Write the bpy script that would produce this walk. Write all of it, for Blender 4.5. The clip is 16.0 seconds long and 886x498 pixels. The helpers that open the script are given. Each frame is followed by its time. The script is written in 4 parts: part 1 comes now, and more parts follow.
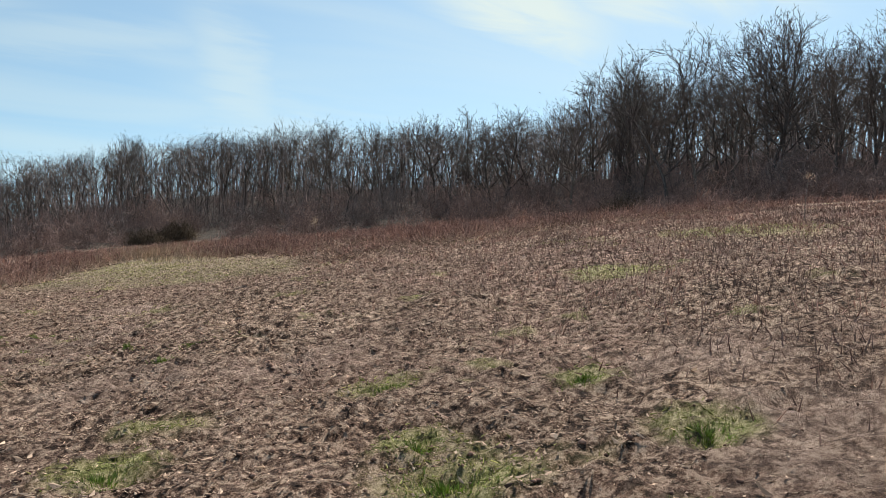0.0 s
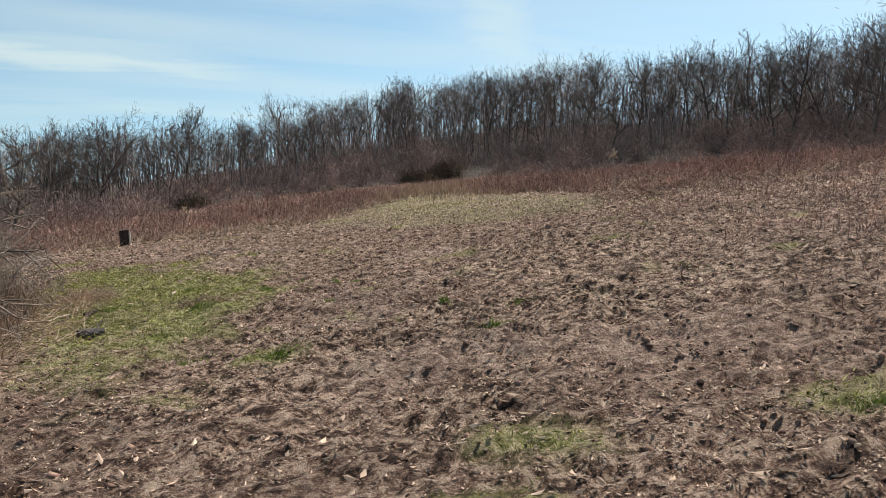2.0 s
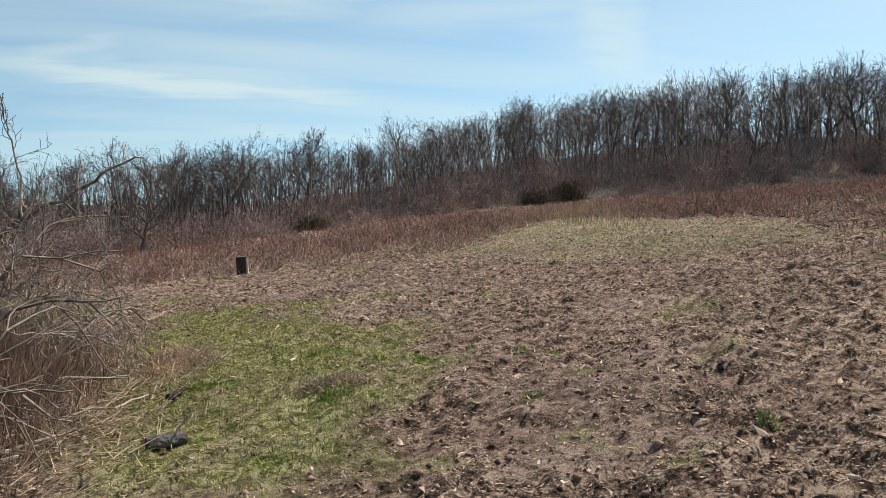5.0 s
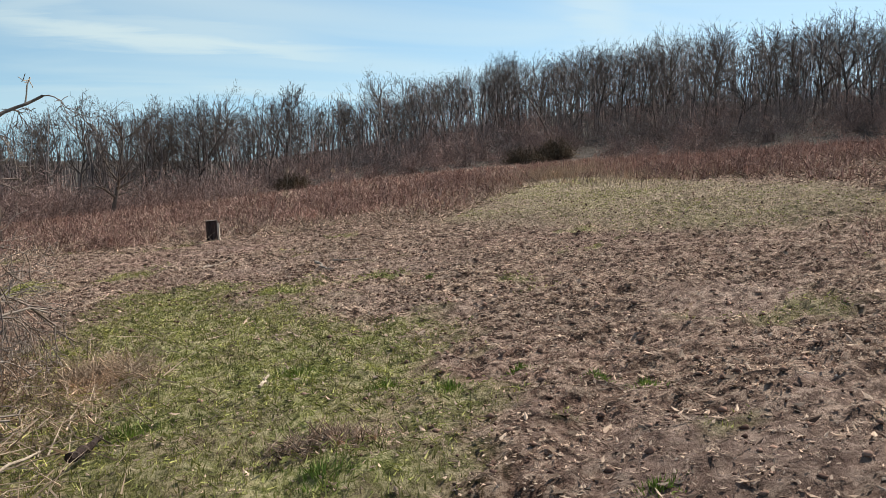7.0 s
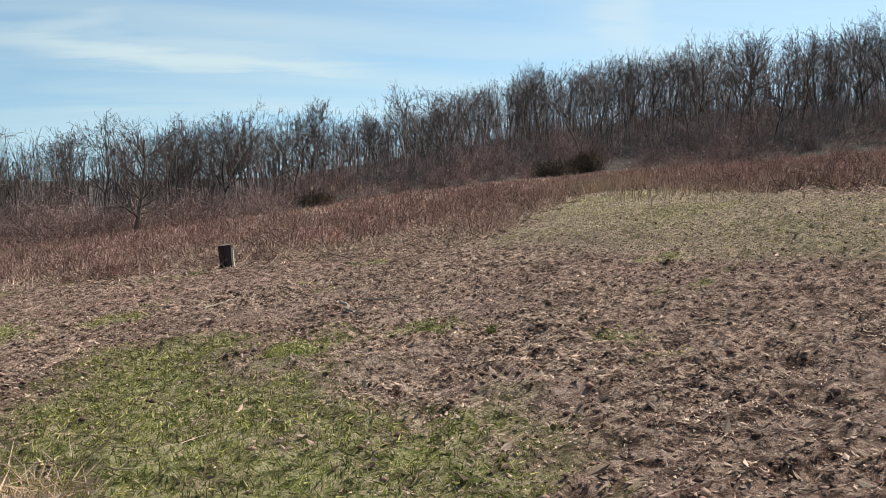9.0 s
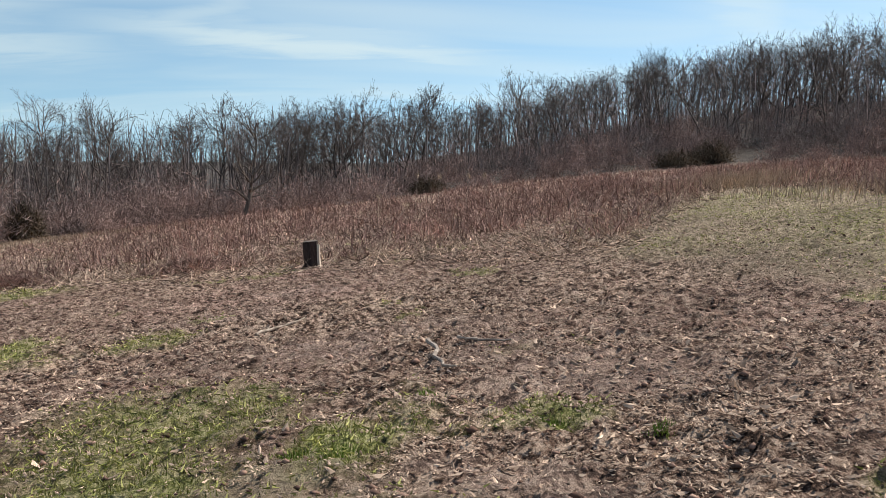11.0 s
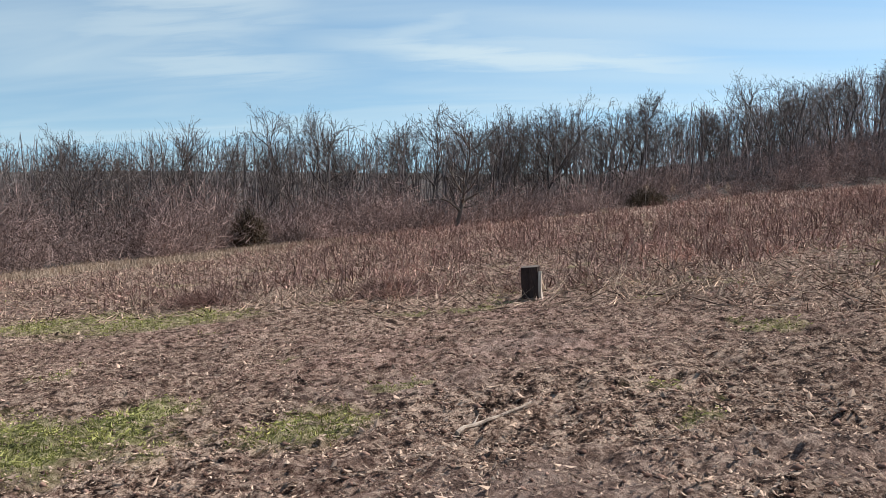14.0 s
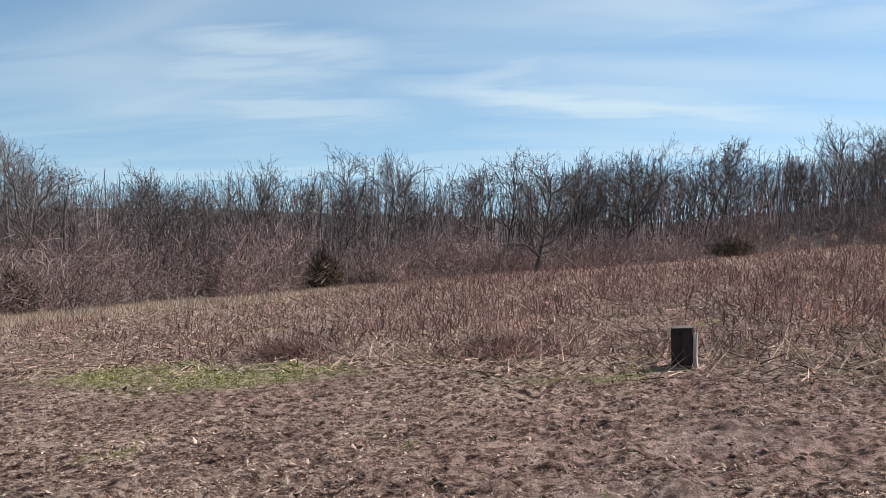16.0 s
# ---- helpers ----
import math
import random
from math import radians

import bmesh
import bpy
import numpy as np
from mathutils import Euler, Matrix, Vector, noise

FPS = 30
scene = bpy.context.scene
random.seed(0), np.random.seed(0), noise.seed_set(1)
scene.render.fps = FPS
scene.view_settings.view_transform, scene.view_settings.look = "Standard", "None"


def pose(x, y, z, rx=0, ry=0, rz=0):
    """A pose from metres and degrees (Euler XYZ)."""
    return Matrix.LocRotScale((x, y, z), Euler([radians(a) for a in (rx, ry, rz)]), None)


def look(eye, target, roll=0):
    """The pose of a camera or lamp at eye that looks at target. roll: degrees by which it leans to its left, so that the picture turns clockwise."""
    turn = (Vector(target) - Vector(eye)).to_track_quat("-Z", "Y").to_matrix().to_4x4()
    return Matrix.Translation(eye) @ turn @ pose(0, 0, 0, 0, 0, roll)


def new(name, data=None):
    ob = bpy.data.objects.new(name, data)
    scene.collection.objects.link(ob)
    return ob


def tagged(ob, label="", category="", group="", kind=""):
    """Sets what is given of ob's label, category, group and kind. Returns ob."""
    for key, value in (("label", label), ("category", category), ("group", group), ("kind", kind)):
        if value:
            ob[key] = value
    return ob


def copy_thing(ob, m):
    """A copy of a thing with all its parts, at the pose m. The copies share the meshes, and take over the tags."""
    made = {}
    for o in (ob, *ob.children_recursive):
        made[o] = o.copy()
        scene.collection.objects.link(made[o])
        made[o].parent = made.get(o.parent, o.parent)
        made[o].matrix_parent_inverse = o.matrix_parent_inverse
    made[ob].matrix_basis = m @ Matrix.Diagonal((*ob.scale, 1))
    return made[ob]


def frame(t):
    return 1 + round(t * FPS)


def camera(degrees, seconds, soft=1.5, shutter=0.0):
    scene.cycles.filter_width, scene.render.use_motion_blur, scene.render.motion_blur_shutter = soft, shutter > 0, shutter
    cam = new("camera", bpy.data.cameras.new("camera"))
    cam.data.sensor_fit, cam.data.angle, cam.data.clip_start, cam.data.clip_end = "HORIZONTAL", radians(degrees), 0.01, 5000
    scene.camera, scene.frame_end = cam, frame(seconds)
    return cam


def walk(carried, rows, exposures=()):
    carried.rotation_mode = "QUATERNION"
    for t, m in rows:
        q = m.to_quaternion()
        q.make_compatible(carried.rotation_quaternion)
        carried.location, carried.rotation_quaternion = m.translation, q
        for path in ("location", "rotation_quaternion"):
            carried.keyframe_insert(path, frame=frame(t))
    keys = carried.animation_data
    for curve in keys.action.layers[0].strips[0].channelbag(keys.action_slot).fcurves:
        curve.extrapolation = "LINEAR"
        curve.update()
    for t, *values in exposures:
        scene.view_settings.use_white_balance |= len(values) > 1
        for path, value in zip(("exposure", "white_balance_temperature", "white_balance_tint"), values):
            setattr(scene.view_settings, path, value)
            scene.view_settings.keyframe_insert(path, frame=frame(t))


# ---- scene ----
cam = camera(55.6, 16.0, soft=0.6)
PATH = [
    (0, (0.582, 2.114, 1.575), (1.768, 3.724, 1.521), 0.6),
    (0.5, (0.66, 2.725, 1.529), (1.659, 4.455, 1.433), 0.1),
    (1, (0.757, 3.379, 1.477), (1.604, 5.185, 1.33), -0.6),
    (1.5, (0.767, 4.009, 1.457), (1.461, 5.877, 1.29), 0.2),
    (2, (0.8, 4.599, 1.46), (1.446, 6.48, 1.255), 0.0),
    (2.5, (0.86, 5.278, 1.456), (1.431, 7.185, 1.261), 0.2),
    (3, (0.853, 5.922, 1.457), (1.333, 7.854, 1.26), 0.3),
    (3.5, (0.907, 6.567, 1.436), (1.331, 8.515, 1.281), 0.8),
    (4, (0.858, 7.184, 1.401), (1.221, 9.145, 1.251), 0.2),
    (4.2, (0.846, 7.393, 1.411), (1.216, 9.353, 1.261), -0.3),
    (6.3, (0.919, 9.764, 1.336), (1.338, 11.708, 1.12), 0.6),
    (6.5, (0.909, 10.02, 1.367), (1.327, 11.959, 1.117), 0.3),
    (7, (0.984, 10.675, 1.33), (1.416, 12.612, 1.079), 0.2),
    (7.5, (0.996, 11.325, 1.303), (1.393, 13.269, 1.055), -0.4),
    (8, (1.083, 11.936, 1.285), (1.539, 13.872, 1.069), -0.1),
    (8.5, (1.152, 12.588, 1.285), (1.567, 14.535, 1.1), 0.4),
    (8.7, (1.153, 12.816, 1.277), (1.554, 14.765, 1.075), -0.1),
    (10.8, (1.566, 15.771, 1.284), (1.706, 17.751, 1.042), 0.2),
    (11, (1.547, 16.029, 1.258), (1.661, 18.011, 1.012), 0.3),
    (11.5, (1.488, 16.585, 1.276), (1.591, 18.573, 1.087), 0.2),
    (12, (1.477, 17.201, 1.241), (1.514, 19.195, 1.094), 0.6),
    (12.5, (1.375, 17.791, 1.186), (1.267, 19.779, 0.998), -0.6),
    (13, (1.356, 18.348, 1.153), (1.102, 20.322, 0.956), -1.2),
    (13.5, (1.287, 18.858, 1.127), (0.925, 20.814, 0.923), -0.4),
    (14, (1.038, 19.379, 1.113), (0.659, 21.33, 0.891), 0.2),
    (14.5, (0.725, 19.857, 1.062), (0.186, 21.771, 0.842), -0.6),
    (15, (0.357, 20.32, 1.008), (-0.326, 22.188, 0.805), -0.3),
    (15.5, (0.057, 20.774, 0.969), (-0.563, 22.67, 0.819), 0.9),
    (16, (-0.228, 21.241, 0.971), (-0.766, 23.164, 0.851), 1.3),
]
walk(
    cam,
    [(t, look(eye, target, roll)) for t, eye, target, roll in PATH],
    [(0, 0.34, 6680, 6), (4.2, 0.36, 6640, 6), (8.7, 0.36, 6560, 7), (11, 0.36, 6460, 8), (13, 0.34, 6340, 9), (16, 0.34, 6160, 11)],
)

# ---- sky and sun ----
SUN_AZ, SUN_EL = 55.0, 48.0          # degrees clockwise from +y, degrees above the horizon
world = bpy.data.worlds.new("sky")
scene.world = world
world.use_nodes = True
wn, wl = world.node_tree.nodes, world.node_tree.links
wn.clear()


def wnode(kind, **values):
    n = wn.new(kind)
    for k, v in values.items():
        n.inputs[k].default_value = v
    return n


w_out, w_bg = wn.new("ShaderNodeOutputWorld"), wn.new("ShaderNodeBackground")
w_sky = wn.new("ShaderNodeTexSky")
w_sky.sky_type, w_sky.sun_disc = "NISHITA", False
w_sky.sun_elevation, w_sky.sun_rotation = radians(SUN_EL), radians(SUN_AZ)
w_sky.air_density, w_sky.dust_density, w_sky.ozone_density = 1.0, 0.35, 0.5
w_bg.inputs["Strength"].default_value = 0.118
# thin cirrus: stretched noise over the dome, laid on a flat layer high above
w_tc = wn.new("ShaderNodeTexCoord")
w_sep = wn.new("ShaderNodeSeparateXYZ")
wl.new(w_tc.outputs["Generated"], w_sep.inputs[0])
w_up = wn.new("ShaderNodeMath"); w_up.operation = "MAXIMUM"; w_up.inputs[1].default_value = 0.0
wl.new(w_sep.outputs["Z"], w_up.inputs[0])
w_add = wn.new("ShaderNodeMath"); w_add.operation = "ADD"; w_add.inputs[1].default_value = 0.12
wl.new(w_up.outputs[0], w_add.inputs[0])
w_div = wn.new("ShaderNodeVectorMath"); w_div.operation = "DIVIDE"
w_cmb = wn.new("ShaderNodeCombineXYZ")
for axis in "XYZ":
    wl.new(w_add.outputs[0], w_cmb.inputs[axis])
wl.new(w_tc.outputs["Generated"], w_div.inputs[0])
wl.new(w_cmb.outputs[0], w_div.inputs[1])
w_map = wn.new("ShaderNodeMapping")
w_map.inputs["Rotation"].default_value = (0, 0, radians(12))
w_map.inputs["Scale"].default_value = (0.42, 1.15, 0.0)
wl.new(w_div.outputs[0], w_map.inputs[0])
w_noise = wnode("ShaderNodeTexNoise", Scale=0.95, Detail=4.5, Roughness=0.45, Distortion=0.9)
wl.new(w_map.outputs[0], w_noise.inputs["Vector"])
w_ramp = wn.new("ShaderNodeValToRGB")
w_ramp.color_ramp.elements[0].position, w_ramp.color_ramp.elements[1].position = 0.40, 0.74
wl.new(w_noise.outputs["Fac"], w_ramp.inputs[0])


def wmath(kind, a, b=None):
    n = wn.new("ShaderNodeMath")
    n.operation = kind
    for k, v in enumerate((a, b)):
        if v is None:
            continue
        if isinstance(v, (int, float)):
            n.inputs[k].default_value = v
        else:
            wl.new(v, n.inputs[k])
    return n.outputs[0]


# longer cirrus bands: azimuth, elevation, rise per degree, half length, half width (degrees), strength
BANDS = [
    (-5.5, 6.4, -0.065, 13.0, 0.75, 0.6), (-4.5, 7.2, -0.05, 9.0, 1.0, 0.35), (-12.5, 8.1, 0.34, 4.5, 0.9, 0.34), (-27.0, 9.6, 0.02, 8.0, 1.2, 0.45),
    (-29.0, 7.9, 0.03, 8.0, 1.0, 0.4), (-26.0, 5.9, -0.05, 8.0, 1.1, 0.4), (3.0, 12.0, 0.16, 7.0, 0.8, 0.3), (22.5, 9.5, -0.9, 3.0, 3.4, 0.4),
    (25.0, 6.5, -0.3, 6.0, 2.6, 0.3), (41.0, 15.0, -0.42, 6.0, 2.2, 0.95), (52.0, 15.5, 0.0, 8.0, 2.4, 0.8), (14.0, 11.5, 0.05, 9.0, 1.0, 0.3),
]
w_az = wmath("MULTIPLY", wmath("ARCTAN2", w_sep.outputs["X"], w_sep.outputs["Y"]), 57.2958)
w_el = wmath("MULTIPLY", wmath("ARCSINE", w_sep.outputs["Z"]), 57.2958)
w_fray = wnode("ShaderNodeTexNoise", Scale=3.2, Detail=6, Roughness=0.6, Distortion=0.6)
wl.new(w_map.outputs[0], w_fray.inputs["Vector"])
w_off = wmath("MULTIPLY", wmath("SUBTRACT", w_fray.outputs["Fac"], 0.5), 3.2)
w_all = wmath("MULTIPLY", w_ramp.outputs[0], 0.38)
for b_az, b_el, rise, long, wide, strong in BANDS:
    d_az = wmath("SUBTRACT", w_az, b_az)
    d_el = wmath("SUBTRACT", wmath("SUBTRACT", w_el, b_el), wmath("MULTIPLY", d_az, rise))
    across = wmath("ADD", wmath("MULTIPLY", d_el, 1 / wide), w_off)
    gone = wmath("ADD", wmath("MULTIPLY", across, across), wmath("POWER", wmath("ABSOLUTE", wmath("MULTIPLY", d_az, 1 / long)), 3.0))
    band = wmath("MULTIPLY", wmath("EXPONENT", wmath("MULTIPLY", gone, -1.0)), strong)
    w_all = wmath("MAXIMUM", w_all, band)
w_amt = wn.new("ShaderNodeMath"); w_amt.operation = "MINIMUM"; w_amt.inputs[1].default_value = 0.85
wl.new(w_all, w_amt.inputs[0])
w_mix = wn.new("ShaderNodeMix"); w_mix.data_type = "RGBA"
w_mix.inputs[7].default_value = (5.5, 6.1, 5.9, 1)
wl.new(w_amt.outputs[0], w_mix.inputs[0])
# a clear dry day: the low sky is as blue as the sky somewhat above it
w_lift = wn.new("ShaderNodeVectorMath"); w_lift.operation = "MULTIPLY_ADD"
w_lift.inputs[1].default_value, w_lift.inputs[2].default_value = (1, 1, 0.9), (0, 0, 0.16)
wl.new(w_tc.outputs["Generated"], w_lift.inputs[0])
wl.new(w_lift.outputs[0], w_sky.inputs["Vector"])
w_tint = wn.new("ShaderNodeMix"); w_tint.data_type, w_tint.blend_type = "RGBA", "MULTIPLY"
w_tint.inputs[0].default_value, w_tint.inputs[7].default_value = 1.0, (0.92, 1.0, 0.93, 1)
wl.new(w_sky.outputs[0], w_tint.inputs[6])
wl.new(w_tint.outputs[2], w_mix.inputs[6])
wl.new(w_mix.outputs[2], w_bg.inputs[0])
wl.new(w_bg.outputs[0], w_out.inputs[0])

sun = new("sun", bpy.data.lights.new("sun", "SUN"))
sun.data.energy, sun.data.angle, sun.data.color = 5.0, radians(0.6), (1.0, 0.93, 0.84)
sun_way = Vector((math.sin(radians(SUN_AZ)) * math.cos(radians(SUN_EL)), math.cos(radians(SUN_AZ)) * math.cos(radians(SUN_EL)), math.sin(radians(SUN_EL))))
sun.matrix_world = look(sun_way * 50, (0, 0, 0))

# ---- materials ----


def material(name, rough=0.9, spec=0.2):
    m = bpy.data.materials.new(name)
    m.use_nodes = True
    b = m.node_tree.nodes["Principled BSDF"]
    b.inputs["Roughness"].default_value, b.inputs["Specular IOR Level"].default_value = rough, spec
    return m, m.node_tree.nodes, m.node_tree.links, b


def noise_ramp(nodes, links, vector, scale, detail, stops, rough=0.6):
    """A noise of that scale (per metre) through a ramp of (place, colour) stops."""
    n = nodes.new("ShaderNodeTexNoise")
    n.inputs["Scale"].default_value, n.inputs["Detail"].default_value, n.inputs["Roughness"].default_value = scale, detail, rough
    if vector is not None:
        links.new(vector, n.inputs["Vector"])
    r = nodes.new("ShaderNodeValToRGB")
    while len(r.color_ramp.elements) < len(stops):
        r.color_ramp.elements.new(0.5)
    for e, (p, c) in zip(r.color_ramp.elements, stops):
        e.position, e.color = p, (*c, 1)
    links.new(n.outputs["Fac"], r.inputs[0])
    return r.outputs[0], n.outputs["Fac"]


def mix(nodes, links, fac, a, b, kind="MIX"):
    m = nodes.new("ShaderNodeMix")
    m.data_type, m.blend_type = "RGBA", kind
    for socket, v in ((0, fac), (6, a), (7, b)):
        if isinstance(v, (int, float)):
            m.inputs[socket].default_value = v
        elif isinstance(v, tuple):
            m.inputs[socket].default_value = (*v, 1)
        else:
            links.new(v, m.inputs[socket])
    return m.outputs[2]


def island_material(name, dark, light, rough=0.9, grain=12.0, thin=0.0):
    """Plant matter: colour varies from piece to piece and along the piece."""
    m, n, l, b = material(name, rough)
    geo = n.new("ShaderNodeNewGeometry")
    r = n.new("ShaderNodeValToRGB")
    r.color_ramp.elements[0].color, r.color_ramp.elements[1].color = (*dark, 1), (*light, 1)
    l.new(geo.outputs["Random Per Island"], r.inputs[0])
    tc = n.new("ShaderNodeTexCoord")
    c, _ = noise_ramp(n, l, tc.outputs["Object"], grain, 3, [(0.32, (0.45, 0.45, 0.46)), (0.68, (1.35, 1.28, 1.22))])
    colour = mix(n, l, 1.0, r.outputs[0], c, "MULTIPLY")
    l.new(colour, b.inputs["Base Color"])
    if thin:
        # dry leaves and blades let some light through
        t, both = n.new("ShaderNodeBsdfTranslucent"), n.new("ShaderNodeMixShader")
        l.new(colour, t.inputs["Color"])
        both.inputs[0].default_value = thin
        l.new(b.outputs[0], both.inputs[1])
        l.new(t.outputs[0], both.inputs[2])
        l.new(both.outputs[0], n["Material Output"].inputs["Surface"])
    return m


def bark_material(name, dark, light, scale=3.0):
    m, n, l, b = material(name, 0.95)
    tc = n.new("ShaderNodeTexCoord")
    mp = n.new("ShaderNodeMapping")
    mp.inputs["Scale"].default_value = (1, 1, 0.25)
    l.new(tc.outputs["Object"], mp.inputs[0])
    c, f = noise_ramp(n, l, mp.outputs[0], scale, 6, [(0.3, dark), (0.7, light)], 0.7)
    info = n.new("ShaderNodeObjectInfo")
    r = n.new("ShaderNodeValToRGB")
    r.color_ramp.elements[0].color, r.color_ramp.elements[1].color = (0.75, 0.75, 0.78, 1), (1.25, 1.2, 1.12, 1)
    l.new(info.outputs["Random"], r.inputs[0])
    l.new(mix(n, l, 1.0, c, r.outputs[0], "MULTIPLY"), b.inputs["Base Color"])
    bump = n.new("ShaderNodeBump")
    bump.inputs["Strength"].default_value, bump.inputs["Distance"].default_value = 0.6, 0.03
    l.new(f, bump.inputs["Height"])
    l.new(bump.outputs[0], b.inputs["Normal"])
    return m


def ground_material():
    """Worked soil under straw and mown weeds; the cover of grass, straw and fallen leaves comes with the mesh."""
    m, n, l, b = material("field_soil", 0.95, 0.15)
    tc = n.new("ShaderNodeTexCoord")
    v = tc.outputs["Object"]
    # low stops: dark moist soil, with crevice shade painted in as near-black
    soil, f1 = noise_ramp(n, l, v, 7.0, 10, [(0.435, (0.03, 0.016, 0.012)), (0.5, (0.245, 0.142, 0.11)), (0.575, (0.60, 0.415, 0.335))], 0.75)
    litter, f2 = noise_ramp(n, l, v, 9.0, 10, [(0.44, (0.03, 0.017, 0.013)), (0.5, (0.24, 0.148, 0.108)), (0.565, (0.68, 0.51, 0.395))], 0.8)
    green, _ = noise_ramp(n, l, v, 10.0, 8, [(0.41, (0.08, 0.088, 0.025)), (0.49, (0.29, 0.31, 0.095)), (0.58, (0.64, 0.58, 0.32))], 0.75)
    pale, _ = noise_ramp(n, l, v, 11.0, 7, [(0.3, (0.20, 0.14, 0.10)), (0.7, (0.66, 0.54, 0.40))], 0.75)
    dust, _ = noise_ramp(n, l, v, 9.0, 8, [(0.34, (0.22, 0.14, 0.11)), (0.5, (0.48, 0.345, 0.285)), (0.66, (0.62, 0.47, 0.395))], 0.7)
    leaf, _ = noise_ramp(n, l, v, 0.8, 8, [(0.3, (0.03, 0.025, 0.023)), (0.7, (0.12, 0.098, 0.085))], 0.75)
    broad, _ = noise_ramp(n, l, v, 0.55, 4, [(0.3, (0.74, 0.72, 0.72)), (0.7, (1.2, 1.18, 1.18))], 0.6)
    att = {}
    for key in ("cover", "green", "pale", "leaf", "dust"):
        a = n.new("ShaderNodeAttribute")
        a.attribute_name = key
        att[key] = a.outputs["Fac"]
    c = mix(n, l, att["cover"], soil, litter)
    c = mix(n, l, att["pale"], c, pale)
    c = mix(n, l, att["dust"], c, dust)
    c = mix(n, l, att["green"], c, green)
    c = mix(n, l, 1.0, c, broad, "MULTIPLY")
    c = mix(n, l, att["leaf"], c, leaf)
    l.new(c, b.inputs["Base Color"])
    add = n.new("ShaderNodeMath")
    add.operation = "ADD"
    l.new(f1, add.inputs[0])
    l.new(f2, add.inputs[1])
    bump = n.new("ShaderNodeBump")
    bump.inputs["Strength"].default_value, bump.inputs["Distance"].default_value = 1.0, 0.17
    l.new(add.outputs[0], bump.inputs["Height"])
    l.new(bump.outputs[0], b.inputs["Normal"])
    return m


MAT_GROUND = ground_material()
MAT_BARK = bark_material("grey_bark", (0.045, 0.037, 0.034), (0.20, 0.168, 0.15))
MAT_TWIG = bark_material("twig_bark", (0.05, 0.04, 0.037), (0.19, 0.152, 0.138), 1.2)
MAT_WOODS = island_material("far_twigs", (0.11, 0.093, 0.09), (0.38, 0.32, 0.30), grain=0.3)
MAT_BRUSH = island_material("brush_stems", (0.18, 0.13, 0.12), (0.54, 0.41, 0.37), grain=0.2, thin=0.3)
MAT_DARKBRUSH = island_material("evergreen_sprays", (0.05, 0.04, 0.028), (0.17, 0.125, 0.085), grain=0.6)
MAT_WEED = island_material("dead_weeds", (0.205, 0.116, 0.1), (0.64, 0.46, 0.395), grain=0.7, thin=0.4)
MAT_STRAW = island_material("straw", (0.08, 0.048, 0.035), (0.80, 0.615, 0.48), grain=5, thin=0.2)
MAT_GRASS = island_material("green_grass", (0.20, 0.225, 0.06), (0.62, 0.61, 0.235), grain=3, thin=0.35)
MAT_TUFT = island_material("fresh_grass", (0.17, 0.26, 0.05), (0.44, 0.56, 0.16), grain=3, thin=0.35)
MAT_TAN = island_material("tan_grass", (0.36, 0.27, 0.195), (0.76, 0.63, 0.50), grain=2, thin=0.35)
MAT_DEADWOOD = bark_material("dead_wood", (0.18, 0.14, 0.11), (0.55, 0.46, 0.38), 14.0)
MAT_CLOD = island_material("soil_clods", (0.11, 0.062, 0.047), (0.36, 0.235, 0.185), grain=16)
MAT_LIMB = bark_material("limb_bark", (0.06, 0.047, 0.042), (0.32, 0.26, 0.225), 7.0)
MAT_STUMP = bark_material("stump_bark", (0.02, 0.014, 0.012), (0.10, 0.066, 0.055), 9.0)
# pale colour that imitates sun on the stump's right side
MAT_LIT_SIDE = bark_material("sunlit_wood", (0.22, 0.18, 0.15), (0.60, 0.52, 0.45), 12.0)

# ---- numeric helpers ----
rng = np.random.default_rng(7)
LATTICE = rng.random((256, 256))


def smooth(a, b, v):
    t = np.clip((v - a) / (b - a), 0, 1)
    return t * t * (3 - 2 * t)


def lattice_noise(x, y):
    xi, yi = np.floor(x).astype(int), np.floor(y).astype(int)
    u, v = x - xi, y - yi
    u, v = u * u * (3 - 2 * u), v * v * (3 - 2 * v)
    a, b = LATTICE[xi % 256, yi % 256], LATTICE[(xi + 1) % 256, yi % 256]
    c, d = LATTICE[xi % 256, (yi + 1) % 256], LATTICE[(xi + 1) % 256, (yi + 1) % 256]
    return a + (b - a) * u + (c - a) * v + (a - b - c + d) * u * v


def fbm(x, y, size, octaves=4, gain=0.55):
    """Noise about 0, from -0.5 to 0.5, with the coarsest bumps that many metres wide."""
    total, amp, norm = 0.0, 1.0, 0.0
    for k in range(octaves):
        s = 2.0**k / size
        total = total + amp * (lattice_noise(x * s + 17.3 * k, y * s + 41.7 * k) - 0.5)
        norm += amp
        amp *= gain
    return total / norm


CX, CY = 1.0, 12.0        # the middle of the walk, from which the field's edge is reckoned


def bearing(x, y):
    return np.degrees(np.arctan2(x - CX, y - CY))


EDGE_AZ = np.array([-180, -90, -70, -45, -36, -29, -22, -10, 5, 20, 35, 50, 65, 90, 180])
EDGE_R = np.array([60, 45, 34, 40, 49, 58, 65, 80, 97, 105, 98, 82, 67, 60, 60])


def edge_radius(az):
    """How far the field reaches before the brush begins."""
    return np.interp(az, EDGE_AZ, EDGE_R) + 1.2 * np.sin(az * 0.31) + 0.8 * np.sin(az * 0.83 + 1)


